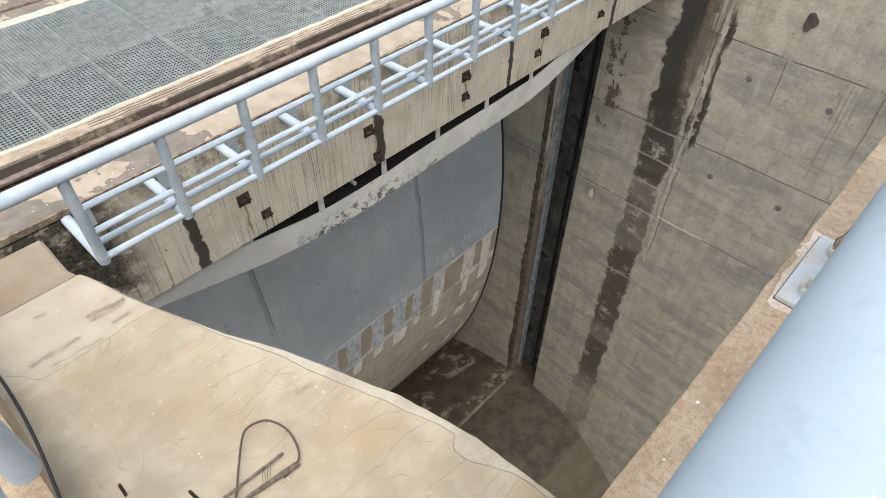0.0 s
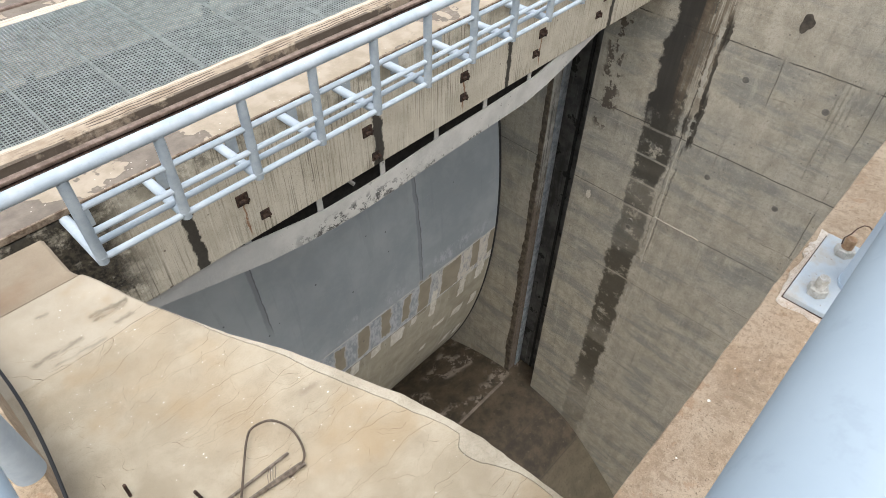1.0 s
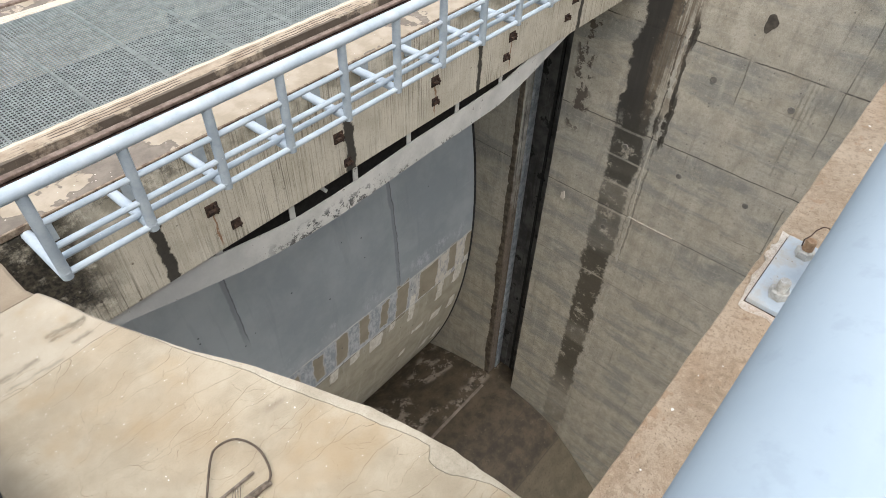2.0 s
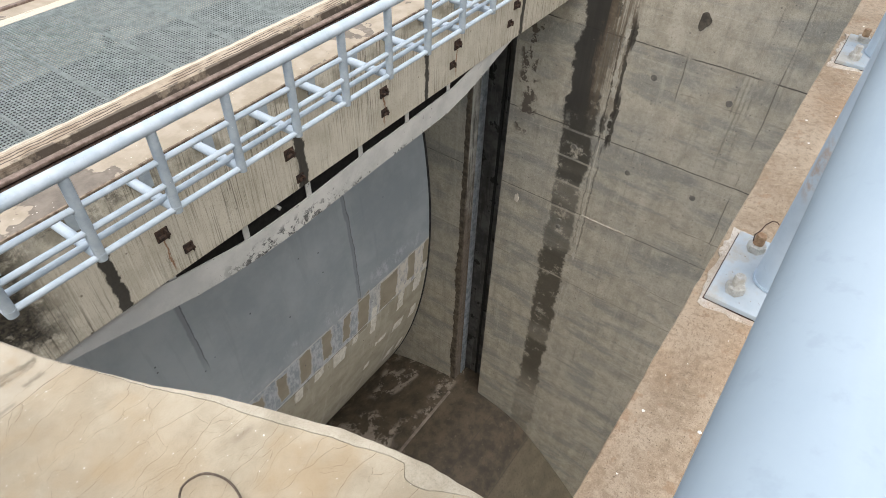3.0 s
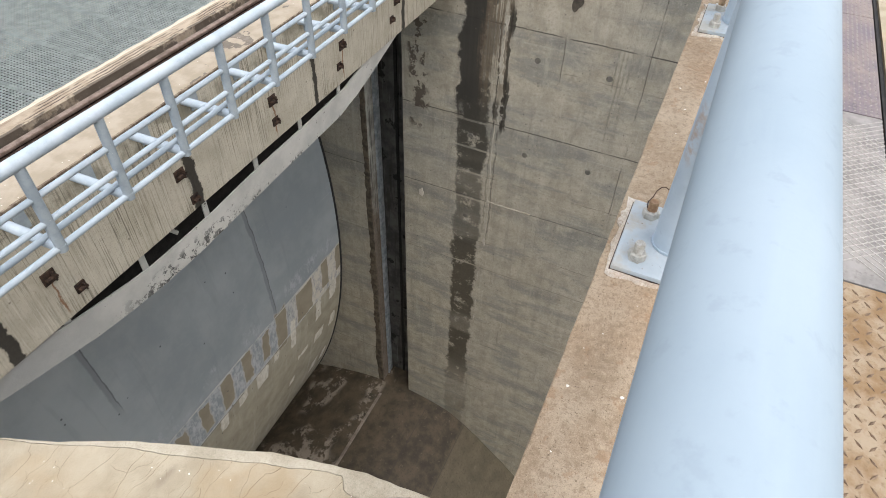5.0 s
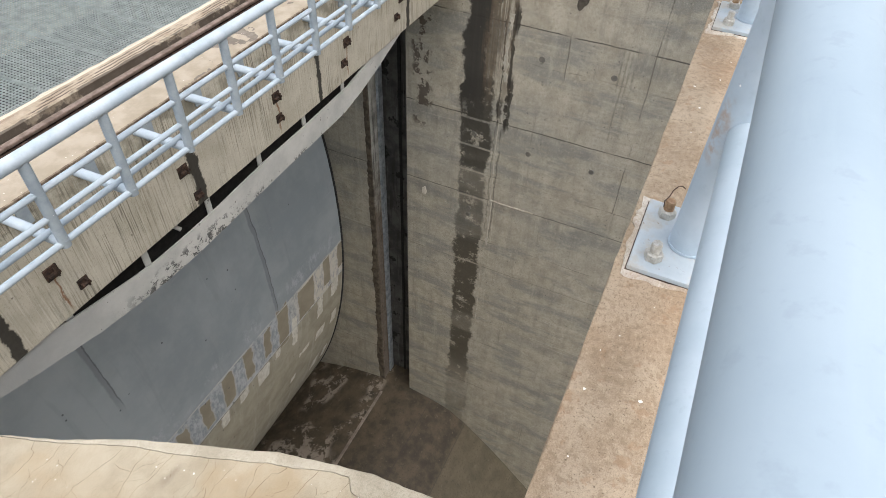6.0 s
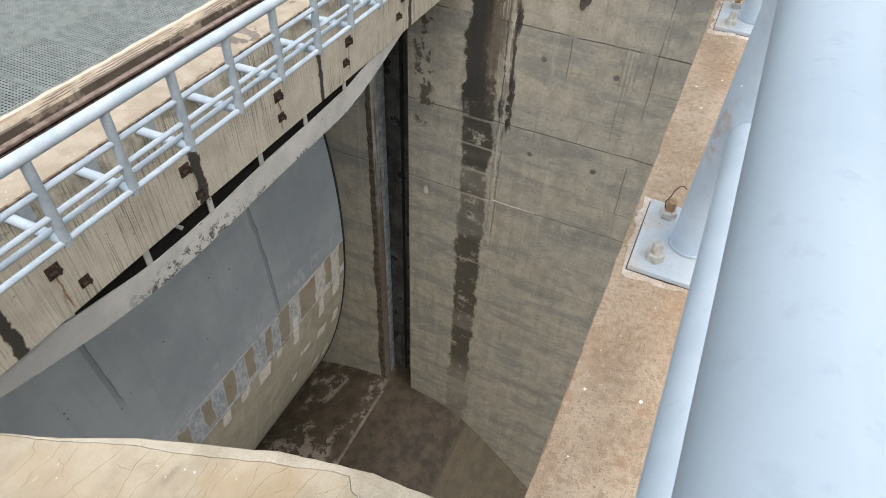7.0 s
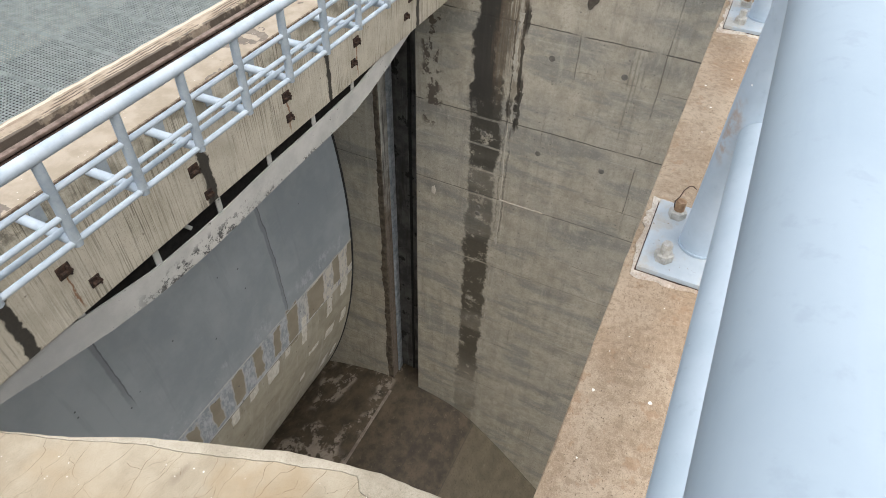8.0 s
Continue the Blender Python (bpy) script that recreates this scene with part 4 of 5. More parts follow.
# ---------- gantry bridge over the gate ----------
FACE_Y, DECK_Z, BEAM_LOW = 3.76, -1.955, -3.05
X0, X1 = -4.4, 8.19
bridge = thing("gantry_bridge", "stained cream concrete gantry bridge with rusty brackets", "bridge")
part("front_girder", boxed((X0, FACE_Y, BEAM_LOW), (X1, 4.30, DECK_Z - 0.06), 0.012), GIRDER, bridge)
part("deck_strip", boxed((X0, FACE_Y + 0.0125, DECK_Z - 0.058), (X1, 4.22, DECK_Z), 0.006), DECK, bridge, "dirty brown deck strip with dried silt")
part("rail_bed", boxed((X0, 4.222, DECK_Z - 0.058), (X1, 4.446, DECK_Z - 0.055)), DECK, bridge, "rust-washed rail groove")
part("inner_kerb", grid_block((X0, 4.448, DECK_Z - 0.30), (X1, 4.655, DECK_Z + 0.012), 0.08, 0.006, 2), DECK_KERB, bridge, "pale chipped kerb beside the grating")
part("outer_kerb", grid_block((X0, 6.57, DECK_Z - 0.30), (X1, 6.70, DECK_Z + 0.012), 0.08, 0.006, 5), DECK_KERB, bridge, "pale chipped kerb beside the grating")
# dark sheet added below the grating so its openings look shaded
part("grating_shade_sheet", boxed((X0, 4.302, DECK_Z - 0.62), (X1, 6.558, DECK_Z - 0.55)), DARK_STEEL_AND_SHADE, bridge, "added dark sheet for the shade under the grating")
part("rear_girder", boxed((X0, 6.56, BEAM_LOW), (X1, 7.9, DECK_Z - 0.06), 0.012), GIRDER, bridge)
part("deck_strip", boxed((X0, 6.705, DECK_Z - 0.058), (X1, 7.9, DECK_Z - 0.02), 0.006), DECK, bridge)
part("edge_angle", boxed((X0, FACE_Y - 0.006, DECK_Z - 0.045), (X1, FACE_Y + 0.012, DECK_Z + 0.003), 0.003), EDGE_RUST, bridge, "rusty steel edge angle")


def chord_low(x):
    return float(np.interp(x, [-0.9, -0.1, 0.39, 0.66, 0.89, 1.3, 1.68, 2.05, 2.5, 2.9, 3.4, 4.2, 4.7, 5.1, 5.5, 5.9, 6.28, 6.6], [-3.06, -3.21, -3.33, -3.39, -3.445, -3.505, -3.538, -3.55, -3.54, -3.525, -3.51, -3.50, -3.485, -3.41, -3.30, -3.17, -3.05, -3.03]))


def chord_high(x):
    return float(np.interp(x, [-0.9, 0.1, 0.5, 0.75, 1.35, 1.6, 2.0, 2.4, 2.8, 3.2, 4.0, 4.8, 5.2, 5.45, 6.6], [-3.03, -3.03, -3.05, -3.12, -3.222, -3.25, -3.258, -3.255, -3.232, -3.212, -3.205, -3.18, -3.10, -3.03, -3.02]))


bm = bmesh.new()
rows = []
for k in range(331):
    x = -0.9 + k * 0.0218
    lo, hi = chord_low(x) + 0.005 * noise.noise((x * 7, 0, 3)), chord_high(x)
    lo = min(lo, hi - 0.01)
    rows.append([bm.verts.new(p) for p in ((x, 3.80, lo), (x, 3.80, hi), (x, 3.814, hi), (x, 3.814, lo))])
for a, b in zip(rows, rows[1:]):
    for k in range(4):
        bm.faces.new((a[k], a[(k + 1) % 4], b[(k + 1) % 4], b[k]))
bm.faces.new(rows[0]), bm.faces.new(rows[-1][::-1])
bmesh.ops.recalc_face_normals(bm, faces=bm.faces)


def chord_paint():
    """Grey-white painted lower chord, flaking along its lower edge."""
    s = Shader("chord_paint")
    mid, fine = s.noise(3, 5, 0.6), s.noise(24, 5, 0.65)
    c = s.mix(s.step(mid, 0.3, 0.7), (0.42, 0.42, 0.39), (0.56, 0.55, 0.51))
    c = s.mix(s.mul(s.inv(s.step(s.x, 0.1, 1.6)), 0.6), c, (0.31, 0.315, 0.31))
    flake = s.mul(s.step(s.noise(11, 7, 0.75), 0.53, 0.555), s.mul(s.step(s.x, 0.9, 1.7), s.inv(s.step(s.x, 2.0, 3.4))))
    flake = s.mul(flake, s.inv(s.step(s.z, -3.44, -3.32)))
    c = s.mix(s.mul(flake, 0.92), c, (0.035, 0.035, 0.035))
    rim = s.mul(s.step(s.noise(8, 6, 0.7), 0.55, 0.58), s.inv(s.step(s.z, -3.50, -3.44)))
    c = s.mix(s.mul(rim, 0.85), c, (0.05, 0.048, 0.045))
    few = s.step(s.noise(12, 5, 0.7), 0.66, 0.69)
    c = s.mix(s.mul(few, 0.8), c, (0.07, 0.065, 0.06))
    return s.done(c, 0.7, bump=s.add(mid, s.mul(fine, 0.5)), depth=0.01)


CHORD = chord_paint()
# black plate added behind the gap, its colour standing for the shade there
gap_shade = bmesh.new()
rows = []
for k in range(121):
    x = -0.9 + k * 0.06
    rows.append([gap_shade.verts.new(p) for p in ((x, 4.02, chord_low(x) - 0.13), (x, 4.02, BEAM_LOW + 0.02), (x, 4.04, BEAM_LOW + 0.02), (x, 4.04, chord_low(x) - 0.13))])
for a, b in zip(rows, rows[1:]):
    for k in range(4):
        gap_shade.faces.new((a[k], a[(k + 1) % 4], b[(k + 1) % 4], b[k]))
gap_shade.faces.new(rows[0]), gap_shade.faces.new(rows[-1][::-1])
bmesh.ops.recalc_face_normals(gap_shade, faces=gap_shade.faces)
part("gap_shade_plate", gap_shade, DARK_STEEL_AND_SHADE, bridge, "added black backing that gives the gap its shade")
part("lower_chord", bm, CHORD, bridge, "flaking grey-white curved lower chord")
for i, x in enumerate((0.75, 1.53, 2.33, 3.11, 3.91, 4.72)):
    bm2 = boxed((x - 0.032, 3.816, -3.33), (x + 0.032, 3.83, BEAM_LOW + 0.02), 0.003)
    part("hanger", bm2, CHORD, bridge, "grey-white hanger plate")
part("drain_pipe", tubed([(1.97, 3.84, -3.20), (1.92, 4.03, -3.13)], 0.02, 10), CHORD, bridge, "short grey pipe stub")
for x, z in ((0.775, -2.60), (0.94, -2.86), (2.12, -2.61), (2.20, -2.93), (3.45, -2.60), (3.45, -2.84), (4.78, -2.60), (4.69, -2.82), (5.97, -2.78), (6.1, -2.58), (7.4, -2.6)):
    bm = bmesh.new()
    s_ = 0.055 if z > -2.7 else 0.045
    box(bm, (x - s_, FACE_Y - 0.012, z - s_), (x + s_, FACE_Y + 0.002, z + s_), 0.003)
    box(bm, (x - s_ * 0.7, FACE_Y - 0.045, z - 0.012), (x + s_ * 0.9, FACE_Y - 0.010, z + 0.006), 0.002)
    box(bm, (x + s_ * 0.3, FACE_Y - 0.05, z - s_ * 0.6), (x + s_ * 0.55, FACE_Y - 0.010, z + s_ * 0.8), 0.002)
    part("bracket", bm, RUST, bridge, "rusted steel bracket")

# gantry rails
def crane_rail(y):
    r = thing("crane_rail", "rusty steel gantry crane rail in its groove", "rail", "gantry rails")
    z = DECK_Z - 0.0555
    part("rail_foot", boxed((X0, y - 0.055, z), (X1, y + 0.055, z + 0.012), 0.003), RUST, r)
    part("rail_web", boxed((X0, y - 0.012, z + 0.012), (X1, y + 0.012, z + 0.028)), RUST, r)
    part("rail_head", boxed((X0, y - 0.028, z + 0.028), (X1, y + 0.028, z + 0.058), 0.009), RAIL_TOP, r, "worn brown rail head")
    x = X0 + 0.3
    while x < X1 - 0.2:
        bm = bmesh.new()
        box(bm, (x - 0.03, y - 0.095, z + 0.002), (x + 0.03, y - 0.03, z + 0.022), 0.003)
        tube(bm, [(x, y - 0.075, z + 0.02), (x, y - 0.075, z + 0.045)], 0.01, 8)
        part("rail_clip", bm, RUST, r)
        x += 2.7
    return r


crane_rail(4.33)
crane_rail(6.98)

# grating panels over the slot opening
def grating_panel():
    g = thing("floor_grating", "galvanised steel floor grating panel over a dark opening", "grating", "grating panels")
    w, y0, y1 = 0.636, 4.662, 6.562
    bm = bmesh.new()
    for a, b in (((0, y0), (0.005, y1)), ((w - 0.005, y0), (w, y1)), ((0.005, y0), (w - 0.005, y0 + 0.008)), ((0.005, y1 - 0.008), (w - 0.005, y1))):
        box(bm, (a[0], a[1], -0.032), (b[0], b[1], 0.001))
    part("frame", bm, GRATING, g)
    bm = bmesh.new()
    n = 21
    for k in range(1, n):
        x = w * k / n
        box(bm, (x - 0.0028, y0 + 0.006, -0.011), (x + 0.0028, y1 - 0.006, 0))
    m = 52
    for k in range(1, m):
        y = y0 + (y1 - y0) * k / m
        box(bm, (0.006, y - 0.0029, -0.009), (w - 0.006, y + 0.0029, -0.001))
    part("mesh_infill", bm, GRATING, g)["kind"] = "stuff"
    return g


panel = grating_panel()
panel.location = (-0.078 - 0.643 * 6, 0, DECK_Z + 0.008)
for k in range(1, 18):
    copy_thing(panel, Matrix.Translation((-0.078 + 0.643 * (k - 6), 0, DECK_Z + 0.008)))
ledge = thing("grating_ledge", "pale steel angle ledge that carries the grating", "ledge")
for y in (4.657, 6.55):
    part("angle", boxed((X0, y, DECK_Z - 0.06), (X1, y + 0.02, DECK_Z - 0.026)), GRATING, ledge)

# ---------- railing hung from the bridge ----------
railing = thing("bridge_railing", "pale blue-grey painted pipe railing on cantilever stubs", "railing")
RY, RX = 3.235, [-0.418 + 0.5605 * k for k in range(15)]
XA, XB = RX[0], RX[-1]
part("top_rail", tubed([(-1.54, RY, -1.372), (X1, RY, -1.372)], 0.043, 20), RAILING_PAINT, railing, smooth=True)
part("end_post", tubed([(-1.48, RY, -3.08), (-1.48, RY, -1.39)], 0.034, 16), POST_PAINT, railing, "grey painted post", smooth=True)
for z in (-1.618, -1.80):
    for a, b in zip(RX, RX[1:]):
        part("mid_rail", tubed([(a, RY, z), (b, RY, z)], 0.021, 12), RAILING_PAINT, railing, smooth=True)
for y, z in ((RY, -2.005), (3.355, -1.98)):
    part("foot_rail", tubed([(XA, y, z), (X1, y, z)], 0.0225, 12), RAILING_PAINT, railing, smooth=True)
for x in RX:
    bm = tubed([(x, RY, -2.035), (x, RY, -1.39)], 0.034, 16)
    bmesh.ops.create_uvsphere(bm, u_segments=16, v_segments=8, radius=0.034, matrix=Matrix.Translation((x, RY, -2.03)) @ Matrix.Diagonal((1, 1, 0.35, 1)))
    post = part("post", bm, POST_PAINT, railing, "grey painted post", smooth=True)
    part("weld_collar", tubed([(x, RY, -1.995), (x, RY, -1.983)], 0.0365, 16), POST_PAINT, post)
    part("stub", tubed([(x, RY, -2.015), (x, FACE_Y + 0.01, -2.03)], 0.036, 16), RAILING_PAINT, railing, smooth=True)
    part("stub_flange", boxed((x + 0.06, FACE_Y - 0.014, -2.16), (x + 0.15, FACE_Y + 0.002, -1.985), 0.003), POST_PAINT, railing, "grey wall plate")

# ---------- camera-side footbridge ----------
foot = thing("footbridge", "concrete footbridge slab along the pit", "bridge", kind="structure")
part("bridge_slab", boxed((-4.5, -1.25, -1.02), (9.5, 0.02, -0.745)), KERB, foot)
part("walk_surface", boxed((-4.5, -1.25, -0.742), (9.5, -0.835, -0.70)), SLAB, foot)
# dark strip laid in the gap beside the trench covers for its shade
part("trench_gap_shade", boxed((-4.5, -0.833, -0.742), (9.5, -0.815, -0.715)), DARK_STEEL_AND_SHADE, foot)
KERB_Y, KERB_Z = 0.056, -0.078
kerb = thing("kerb", "tan gritty concrete kerb with chipped edges", "kerb", kind="structure")
part("kerb_run", grid_block((-1.30, -0.25, -0.745), (2.6, KERB_Y, KERB_Z), 0.022, 0.003, 1), KERB, kerb)
part("kerb_run", grid_block((2.603, -0.25, -0.745), (9.5, KERB_Y, KERB_Z), 0.2, 0.004, 3), KERB, kerb)
part("side_kerb", grid_block((-1.32, KERB_Y + 0.003, CAP_Z - 0.01), (-1.073, 1.92, -0.55), 0.03, 0.004, 7), KERB, kerb)


def hex_nut(bm, x, y, z, r, h):
    turn = pose(0, 0, 0, 0, 0, random.uniform(0, 60))
    bmesh.ops.create_cone(bm, cap_ends=True, segments=6, radius1=r, radius2=r, depth=h * 0.86, matrix=Matrix.Translation((x, y, z + h * 0.43)) @ turn)
    bmesh.ops.create_cone(bm, cap_ends=True, segments=6, radius1=r, radius2=r * 0.88, depth=h * 0.14, matrix=Matrix.Translation((x, y, z + h * 0.93)) @ turn)


PX, PZ = 0.105, -0.064
handrail = thing("handrail", "thick pale blue painted pipe handrail on bolted posts", "railing")
RAIL_Y, RAIL_Z, RAIL_R = -0.064, 0.515, 0.0437
part("top_rail", tubed([(-1.02, RAIL_Y, RAIL_Z), (9.3, RAIL_Y, RAIL_Z)], RAIL_R, 48), PIPE, handrail, smooth=True)
part("mid_rail", tubed([(-1.02, -0.076, 0.20), (9.3, -0.076, 0.20)], 0.03, 32), MID_PAINT, handrail, smooth=True)
for k in range(0, 9):
    x = PX + 1.1 * k
    bm = tubed([(x, -0.060, PZ), (x, -0.060, RAIL_Z - 0.02)], 0.0365, 24)
    tube(bm, [(x, -0.060, PZ + 0.001), (x, -0.060, PZ + 0.006)], 0.0385, 24)
    post = part("post", bm, HAND_POST, handrail, "grey-blue painted post", smooth=True)
    plate = part("base_plate", boxed((x - 0.105, -0.185, KERB_Z - 0.004), (x + 0.105, 0.033, PZ), 0.003), PLATE_PAINT, handrail, "pale painted base plate")
    # dark rim added for the rusted seam and the shadow line around the plate
    part("seam_shadow_rim", boxed((x - 0.1068, -0.187, KERB_Z - 0.006), (x + 0.1068, 0.0348, KERB_Z + 0.0045)), RUST, plate, "dark rusty seam and shadow line around the plate")
    for dx, dy in ((-0.066, -0.006), (0.066, -0.006), (-0.066, -0.146), (0.066, -0.146)):
        bm = bmesh.new()
        hex_nut(bm, x + dx, dy, PZ, 0.0172, 0.017)
        part("nut", bm, NUT, plate, "weathered hexagonal nut")
        bm = bmesh.new()
        pts = 5
        for j in range(pts):
            z = PZ + 0.017 + j * 0.0042
            bmesh.ops.create_cone(bm, cap_ends=True, segments=16, radius1=0.0100, radius2=0.0088, depth=0.0042, matrix=Matrix.Translation((x + dx, dy, z + 0.0021)))
        part("stud", bm, BRASSY if dx > 0 else NUT, plate, "threaded anchor stud")
    bm = bmesh.new()
    outline = []
    for a, b in (((-0.118, -0.19), (-0.118, 0.043)), ((-0.118, 0.043), (0.116, 0.043)), ((0.116, 0.043), (0.116, -0.19)), ((0.116, -0.19), (-0.118, -0.19))):
        for q in range(22):
            px, py = a[0] + (b[0] - a[0]) * q / 22, a[1] + (b[1] - a[1]) * q / 22
            jag = 0.016 * noise.noise((px * 30 + k * 7, py * 30, 1)) + 0.008 * noise.noise((px * 90, py * 90, k))
            out = Vector((px, py + 0.07, 0)).normalized() * jag
            outline.append((x + px + out.x, min(py + out.y, KERB_Y - 0.002)))
    crown = [bm.verts.new((p, q, KERB_Z + 0.0035 + 0.003 * noise.noise((p * 60, q * 60, 5)))) for p, q in outline]
    skirt = [bm.verts.new((p + (p - x) * 0.05, q, KERB_Z - 0.004)) for p, q in outline]
    for q in range(len(crown)):
        w = (q + 1) % len(crown)
        bm.faces.new((crown[q], crown[w], skirt[w], skirt[q]))
    bm.faces.new(crown)
    bmesh.ops.recalc_face_normals(bm, faces=bm.faces)
    part("grout_pad", bm, GROUT, handrail, "pale flaking grout under the plate")
# thin tie wire twisted on a stud
wire = [(PX + 0.050, 0.004, PZ + 0.030), (PX + 0.060, 0.006, PZ + 0.038), (PX + 0.075, 0.000, PZ + 0.040), (PX + 0.088, -0.003, PZ + 0.047), (PX + 0.098, -0.010, PZ + 0.052), (PX + 0.106, -0.018, PZ + 0.049), (PX + 0.110, -0.024, PZ + 0.042)]
part("tie_wire", tubed(wire, 0.0011, 6), RUST, handrail, "twisted rusty tie wire")

side = thing("side_handrail", "pale blue painted pipe rail along the pier", "railing")
SX = -1.09
part("top_rail", tubed([(SX, RAIL_Y, 0.03), (SX, 1.9, 0.03)], RAIL_R, 32), PIPE, side, smooth=True)
for y in (1.035, 1.75):
    part("post", tubed([(SX - 0.004, y, -0.553), (SX - 0.004, y, 0.02)], 0.033, 24), POST_PAINT, side, smooth=True)

hose = thing("black_cable", "black rubber cable hanging in a loop from the side rail", "cable")
pts = []
for k in range(25):
    u = k / 24
    pts.append((-1.03 + 0.014 * math.sin(u * 3.1) - 0.035 * u * u, 1.24 - 0.56 * u, -0.37 + 0.03 * math.sin(u * 3.0)))
part("cable_run", tubed(pts, 0.0034, 12), RUBBER, hose, smooth=True)

LUG_RUST = steel("rusty_lug", (0.13, 0.085, 0.055), (0.24, 0.17, 0.115), 0.6, 0.3, 40)
LUG_PALE = steel("worn_pale_lug", (0.34, 0.325, 0.30), (0.46, 0.44, 0.41), 0.5, 0.3, 40)
LUG_VIOLET = steel("tarnished_lug", (0.30, 0.265, 0.27), (0.42, 0.37, 0.35), 0.5, 0.3, 40)


# tread plates of the trench beside the kerb
def tread_plate(x0, x1, material, pattern, label):
    t = thing("tread_plate", label, "floor plate", "trench covers")
    z = -0.70
    part("sheet", boxed((x0 + 0.004, -0.80, z - 0.008), (x1 - 0.004, -0.255, z), 0.002), material, t)
    bm = bmesh.new()
    if pattern == "diamond":
        for sgn in (1, -1):
            for k in range(int((x1 - x0) / 0.034) + 14):
                xa = x0 - 0.24 + k * 0.034
                pa, pb = Vector((xa, -0.80, z + 0.0008)), Vector((xa + 0.20, -0.56, z + 0.0008))
                if sgn < 0:
                    pa.x, pb.x = pb.x, pa.x
                lo, hi = x0 + 0.006, x1 - 0.006
                if min(pa.x, pb.x) < lo or max(pa.x, pb.x) > hi:
                    continue
                tube(bm, [pa, pb], 0.0022, 6)
    else:
        big = 1.15 if pattern == "large" else 0.75
        nx, ny = int((x1 - x0) / (0.036 * big)), int(0.26 / (0.03 * big))
        for i in range(nx):
            for j in range(ny):
                c = Vector((x0 + 0.02 + i * 0.036 * big, -0.795 + 0.015 + j * 0.03 * big, z))
                a = radians(40 if (i + j) % 2 else -40)
                d = Vector((math.cos(a), math.sin(a), 0)) * 0.0140 * big
                n = Vector((-math.sin(a), math.cos(a), 0)) * 0.0042 * big
                top = Vector((0, 0, 0.0032))
                v = [bm.verts.new(p) for p in (c - d, c + n, c + d, c - n, c - d * 0.5 + top, c + d * 0.5 + top)]
                for f in ((0, 3, 4), (3, 5, 4), (3, 2, 5), (2, 1, 5), (1, 4, 5), (1, 0, 4)):
                    bm.faces.new([v[q] for q in f])
    part("tread_pattern", bm, {"large": LUG_RUST, "diamond": LUG_PALE, "small": LUG_VIOLET}[pattern], t)["kind"] = "stuff"
    return t


tread_plate(-1.34, -0.2, PLATE_RUST, "large", "rusty ochre steel tread plate over a trench")
tread_plate(-0.2, 0.94, PLATE_RUST, "large", "rusty ochre steel tread plate over a trench")
tread_plate(0.94, 2.08, PLATE_GREY, "diamond", "dusty grey diamond-pattern tread plate over a trench")
tread_plate(2.08, 3.22, PLATE_VIOLET, "small", "tarnished violet-brown tread plate over a trench")
tread_plate(3.22, 4.36, PLATE_VIOLET, "small", "tarnished violet-brown tread plate over a trench")

# ---------- loose things on the cap ----------
def strand_rope(name_parent, a, b, r, turns, lift=0.0):
    """A laid wire rope: strands wound round one axis."""
    a, b = Vector(a), Vector(b)
    d = (b - a).normalized()
    s1 = d.orthogonal().normalized()
    s2 = d.cross(s1)
    bm = bmesh.new()
    for q in range(5):
        pts = []
        for k in range(41):
            u = k / 40
            ang = turns * 2 * math.pi * u + q * 2 * math.pi / 5
            sag = Vector((0, 0, lift * math.sin(math.pi * u)))
            pts.append(a.lerp(b, u) + sag + r * 0.6 * (math.cos(ang) * s1 + math.sin(ang) * s2))
        tube(bm, pts, r * 0.48, 6)
    return part("strand", bm, ROPE, name_parent, smooth=True)


LOOP = steel("brown_wire", (0.06, 0.045, 0.032), (0.12, 0.09, 0.065), 0.6, 0.3, 60)
rope = thing("wire_rope", "frayed rusty wire rope end with a loose loop", "wire rope")
C = CAP_Z
strand_rope(rope, (-0.95, 0.756, C + 0.008), (-0.658, 0.742, C + 0.010), 0.0042, 9)
strand_rope(rope, (-0.95, 0.738, C + 0.008), (-0.646, 0.690, C + 0.010), 0.0050, 8)
strand_rope(rope, (-0.93, 0.727, C + 0.015), (-0.652, 0.697, C + 0.014), 0.0040, 10)
ctrl = [(-0.95, 0.60), (-0.86, 0.665), (-0.80, 0.728), (-0.756, 0.782), (-0.708, 0.838), (-0.679, 0.853), (-0.638, 0.838), (-0.617, 0.793), (-0.619, 0.745), (-0.642, 0.700), (-0.70, 0.690)]
loop = []
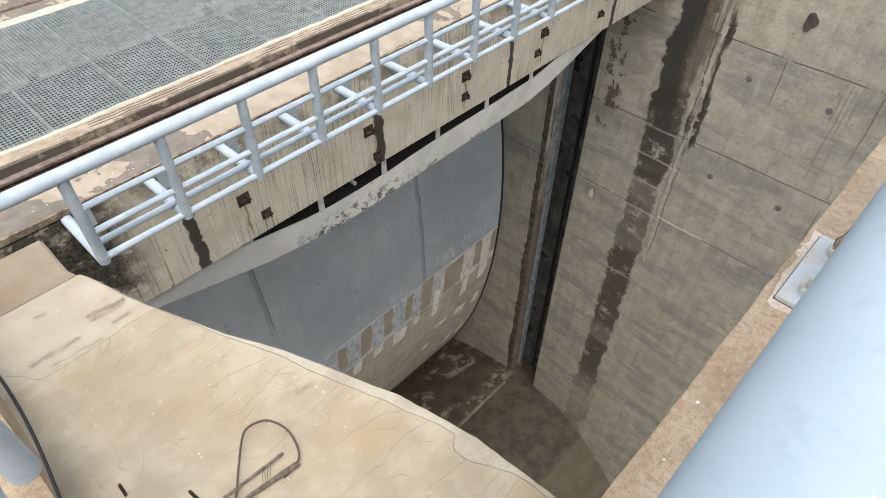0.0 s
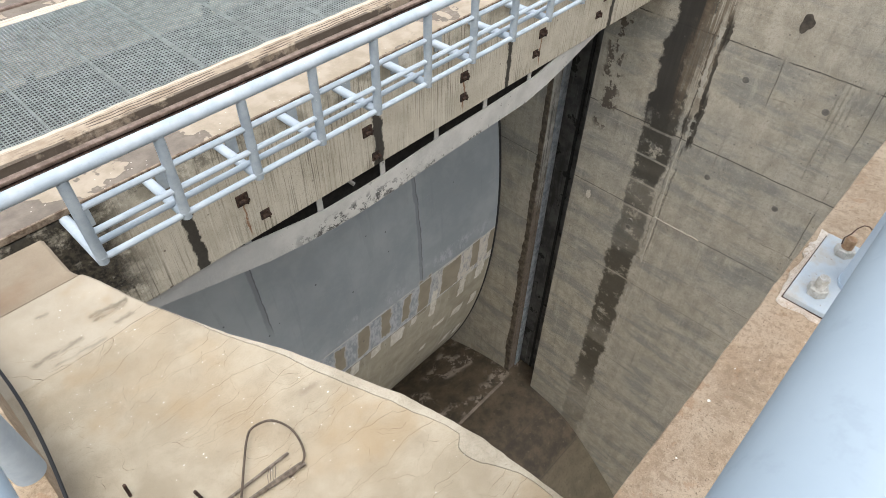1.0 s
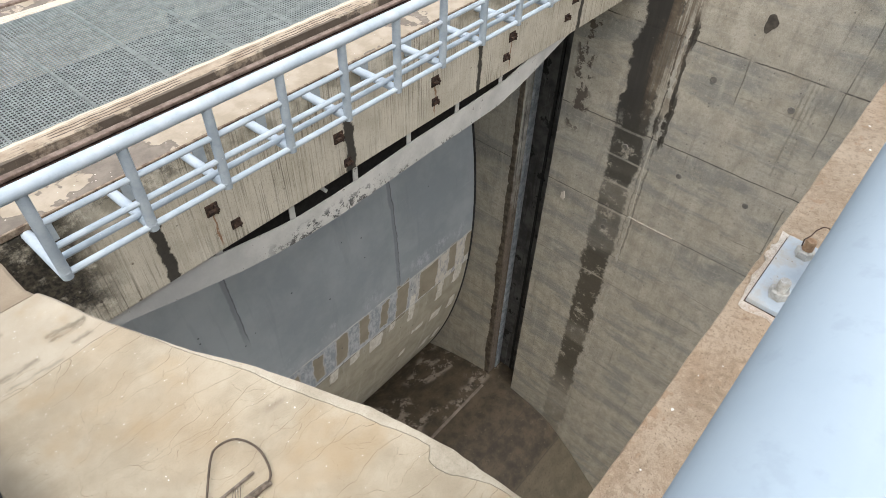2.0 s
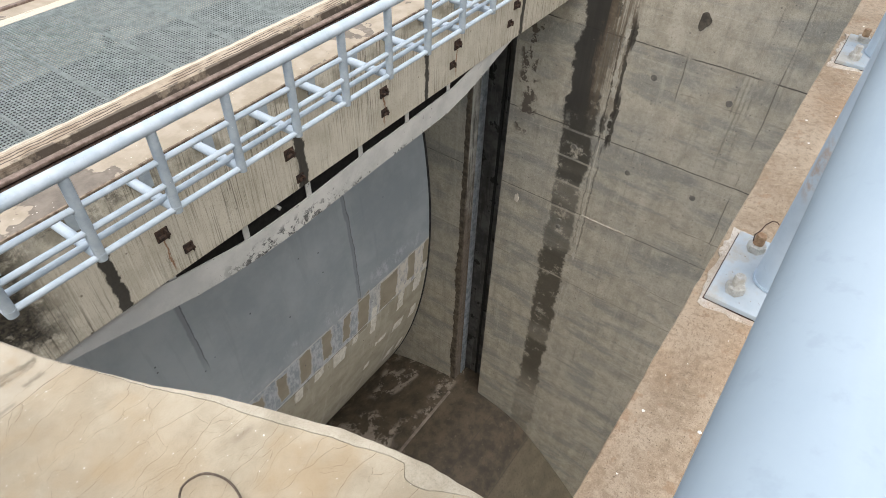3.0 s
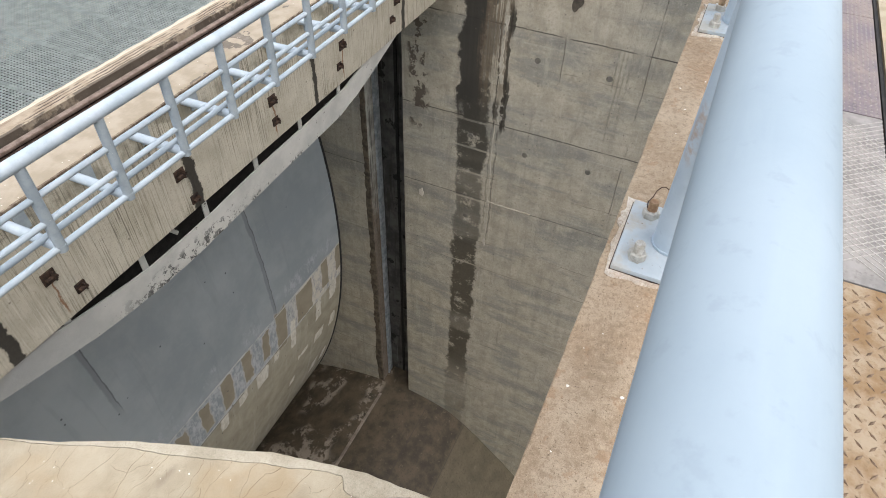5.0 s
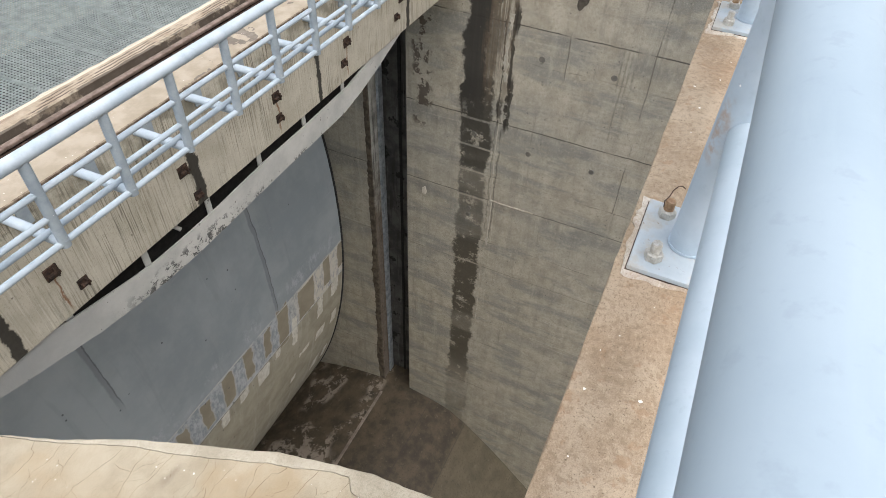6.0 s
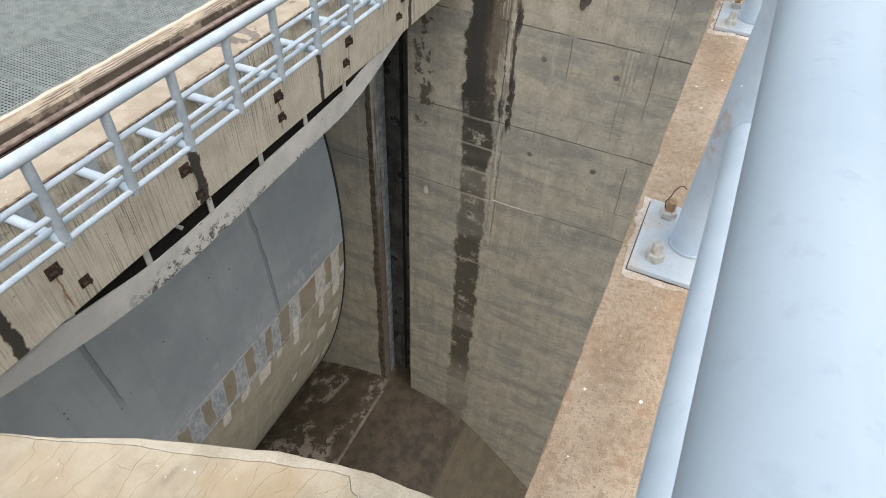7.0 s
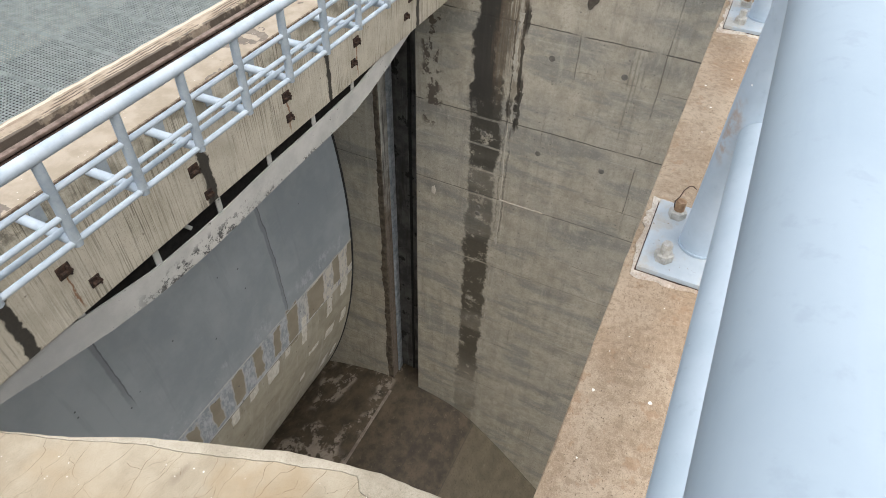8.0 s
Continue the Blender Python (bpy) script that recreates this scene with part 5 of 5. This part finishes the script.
for i in range(len(ctrl) - 1):
    p0, p1, p2, p3 = (Vector(ctrl[max(0, min(len(ctrl) - 1, i + j))]) for j in (-1, 0, 1, 2))
    for k in range(6):
        u = k / 6
        p = 0.5 * (2 * p1 + (p2 - p0) * u + (2 * p0 - 5 * p1 + 4 * p2 - p3) * u * u + (3 * p1 - p0 - 3 * p2 + p3) * u ** 3)
        loop.append((p.x, p.y, C + 0.006 + 0.018 * math.sin(math.pi * (i + u) / 10)))
part("loop_wire", tubed(loop, 0.0030, 8), LOOP, rope, smooth=True)
for k in range(4):
    o = 0.006 * k
    part("loose_wire", tubed([(-0.74 + o, 0.705, C + 0.012), (-0.728 + o * 1.4, 0.725, C + 0.022 + 0.003 * k), (-0.712 + o * 0.6, 0.742, C + 0.012)], 0.0008, 5), ROPE, rope)

for i, (x, y, lean) in enumerate(((-0.975, 0.925, 20), (-0.862, 0.795, -15))):
    r = thing("bar_stub", "short rusty steel bar stub standing in the slab", "rebar", "bar stubs")
    part("bar", tubed([(x, y, C - 0.01), (x + 0.008 * math.cos(lean), y + 0.006, C + 0.045)], 0.0040, 8), RUST, r)

# pale chips and grit scattered on cap and kerb
bm = bmesh.new()
rng = random.Random(7)
for k in range(300):
    on_kerb = k % 4 == 0
    if on_kerb:
        x, y, z = rng.uniform(-0.9, 2.2), rng.uniform(-0.2, 0.035), KERB_Z + 0.0022
    else:
        y = rng.uniform(0.1, 1.65)
        x, z = rng.uniform(-1.0, cap_edge(y) - 0.05), CAP_Z
    r = rng.uniform(0.0008, 0.0021) * (1.5 if rng.random() < 0.08 else 1)
    if on_kerb and k % 12 == 0:
        r = rng.uniform(0.0026, 0.0042)
    ring = [bm.verts.new((x + r * rng.uniform(0.6, 1.2) * math.cos(a), y + r * rng.uniform(0.6, 1.2) * math.sin(a), z + 0.0004)) for a in (0, 1.05, 2.1, 3.15, 4.2, 5.25)]
    tip = bm.verts.new((x, y, z + r * 0.6))
    for q in range(6):
        bm.faces.new((ring[q], ring[(q + 1) % 6], tip))
tagged(part("pale_grit", bm, CHIP), "pale stone chips scattered over tan concrete", "grit", kind="stuff")
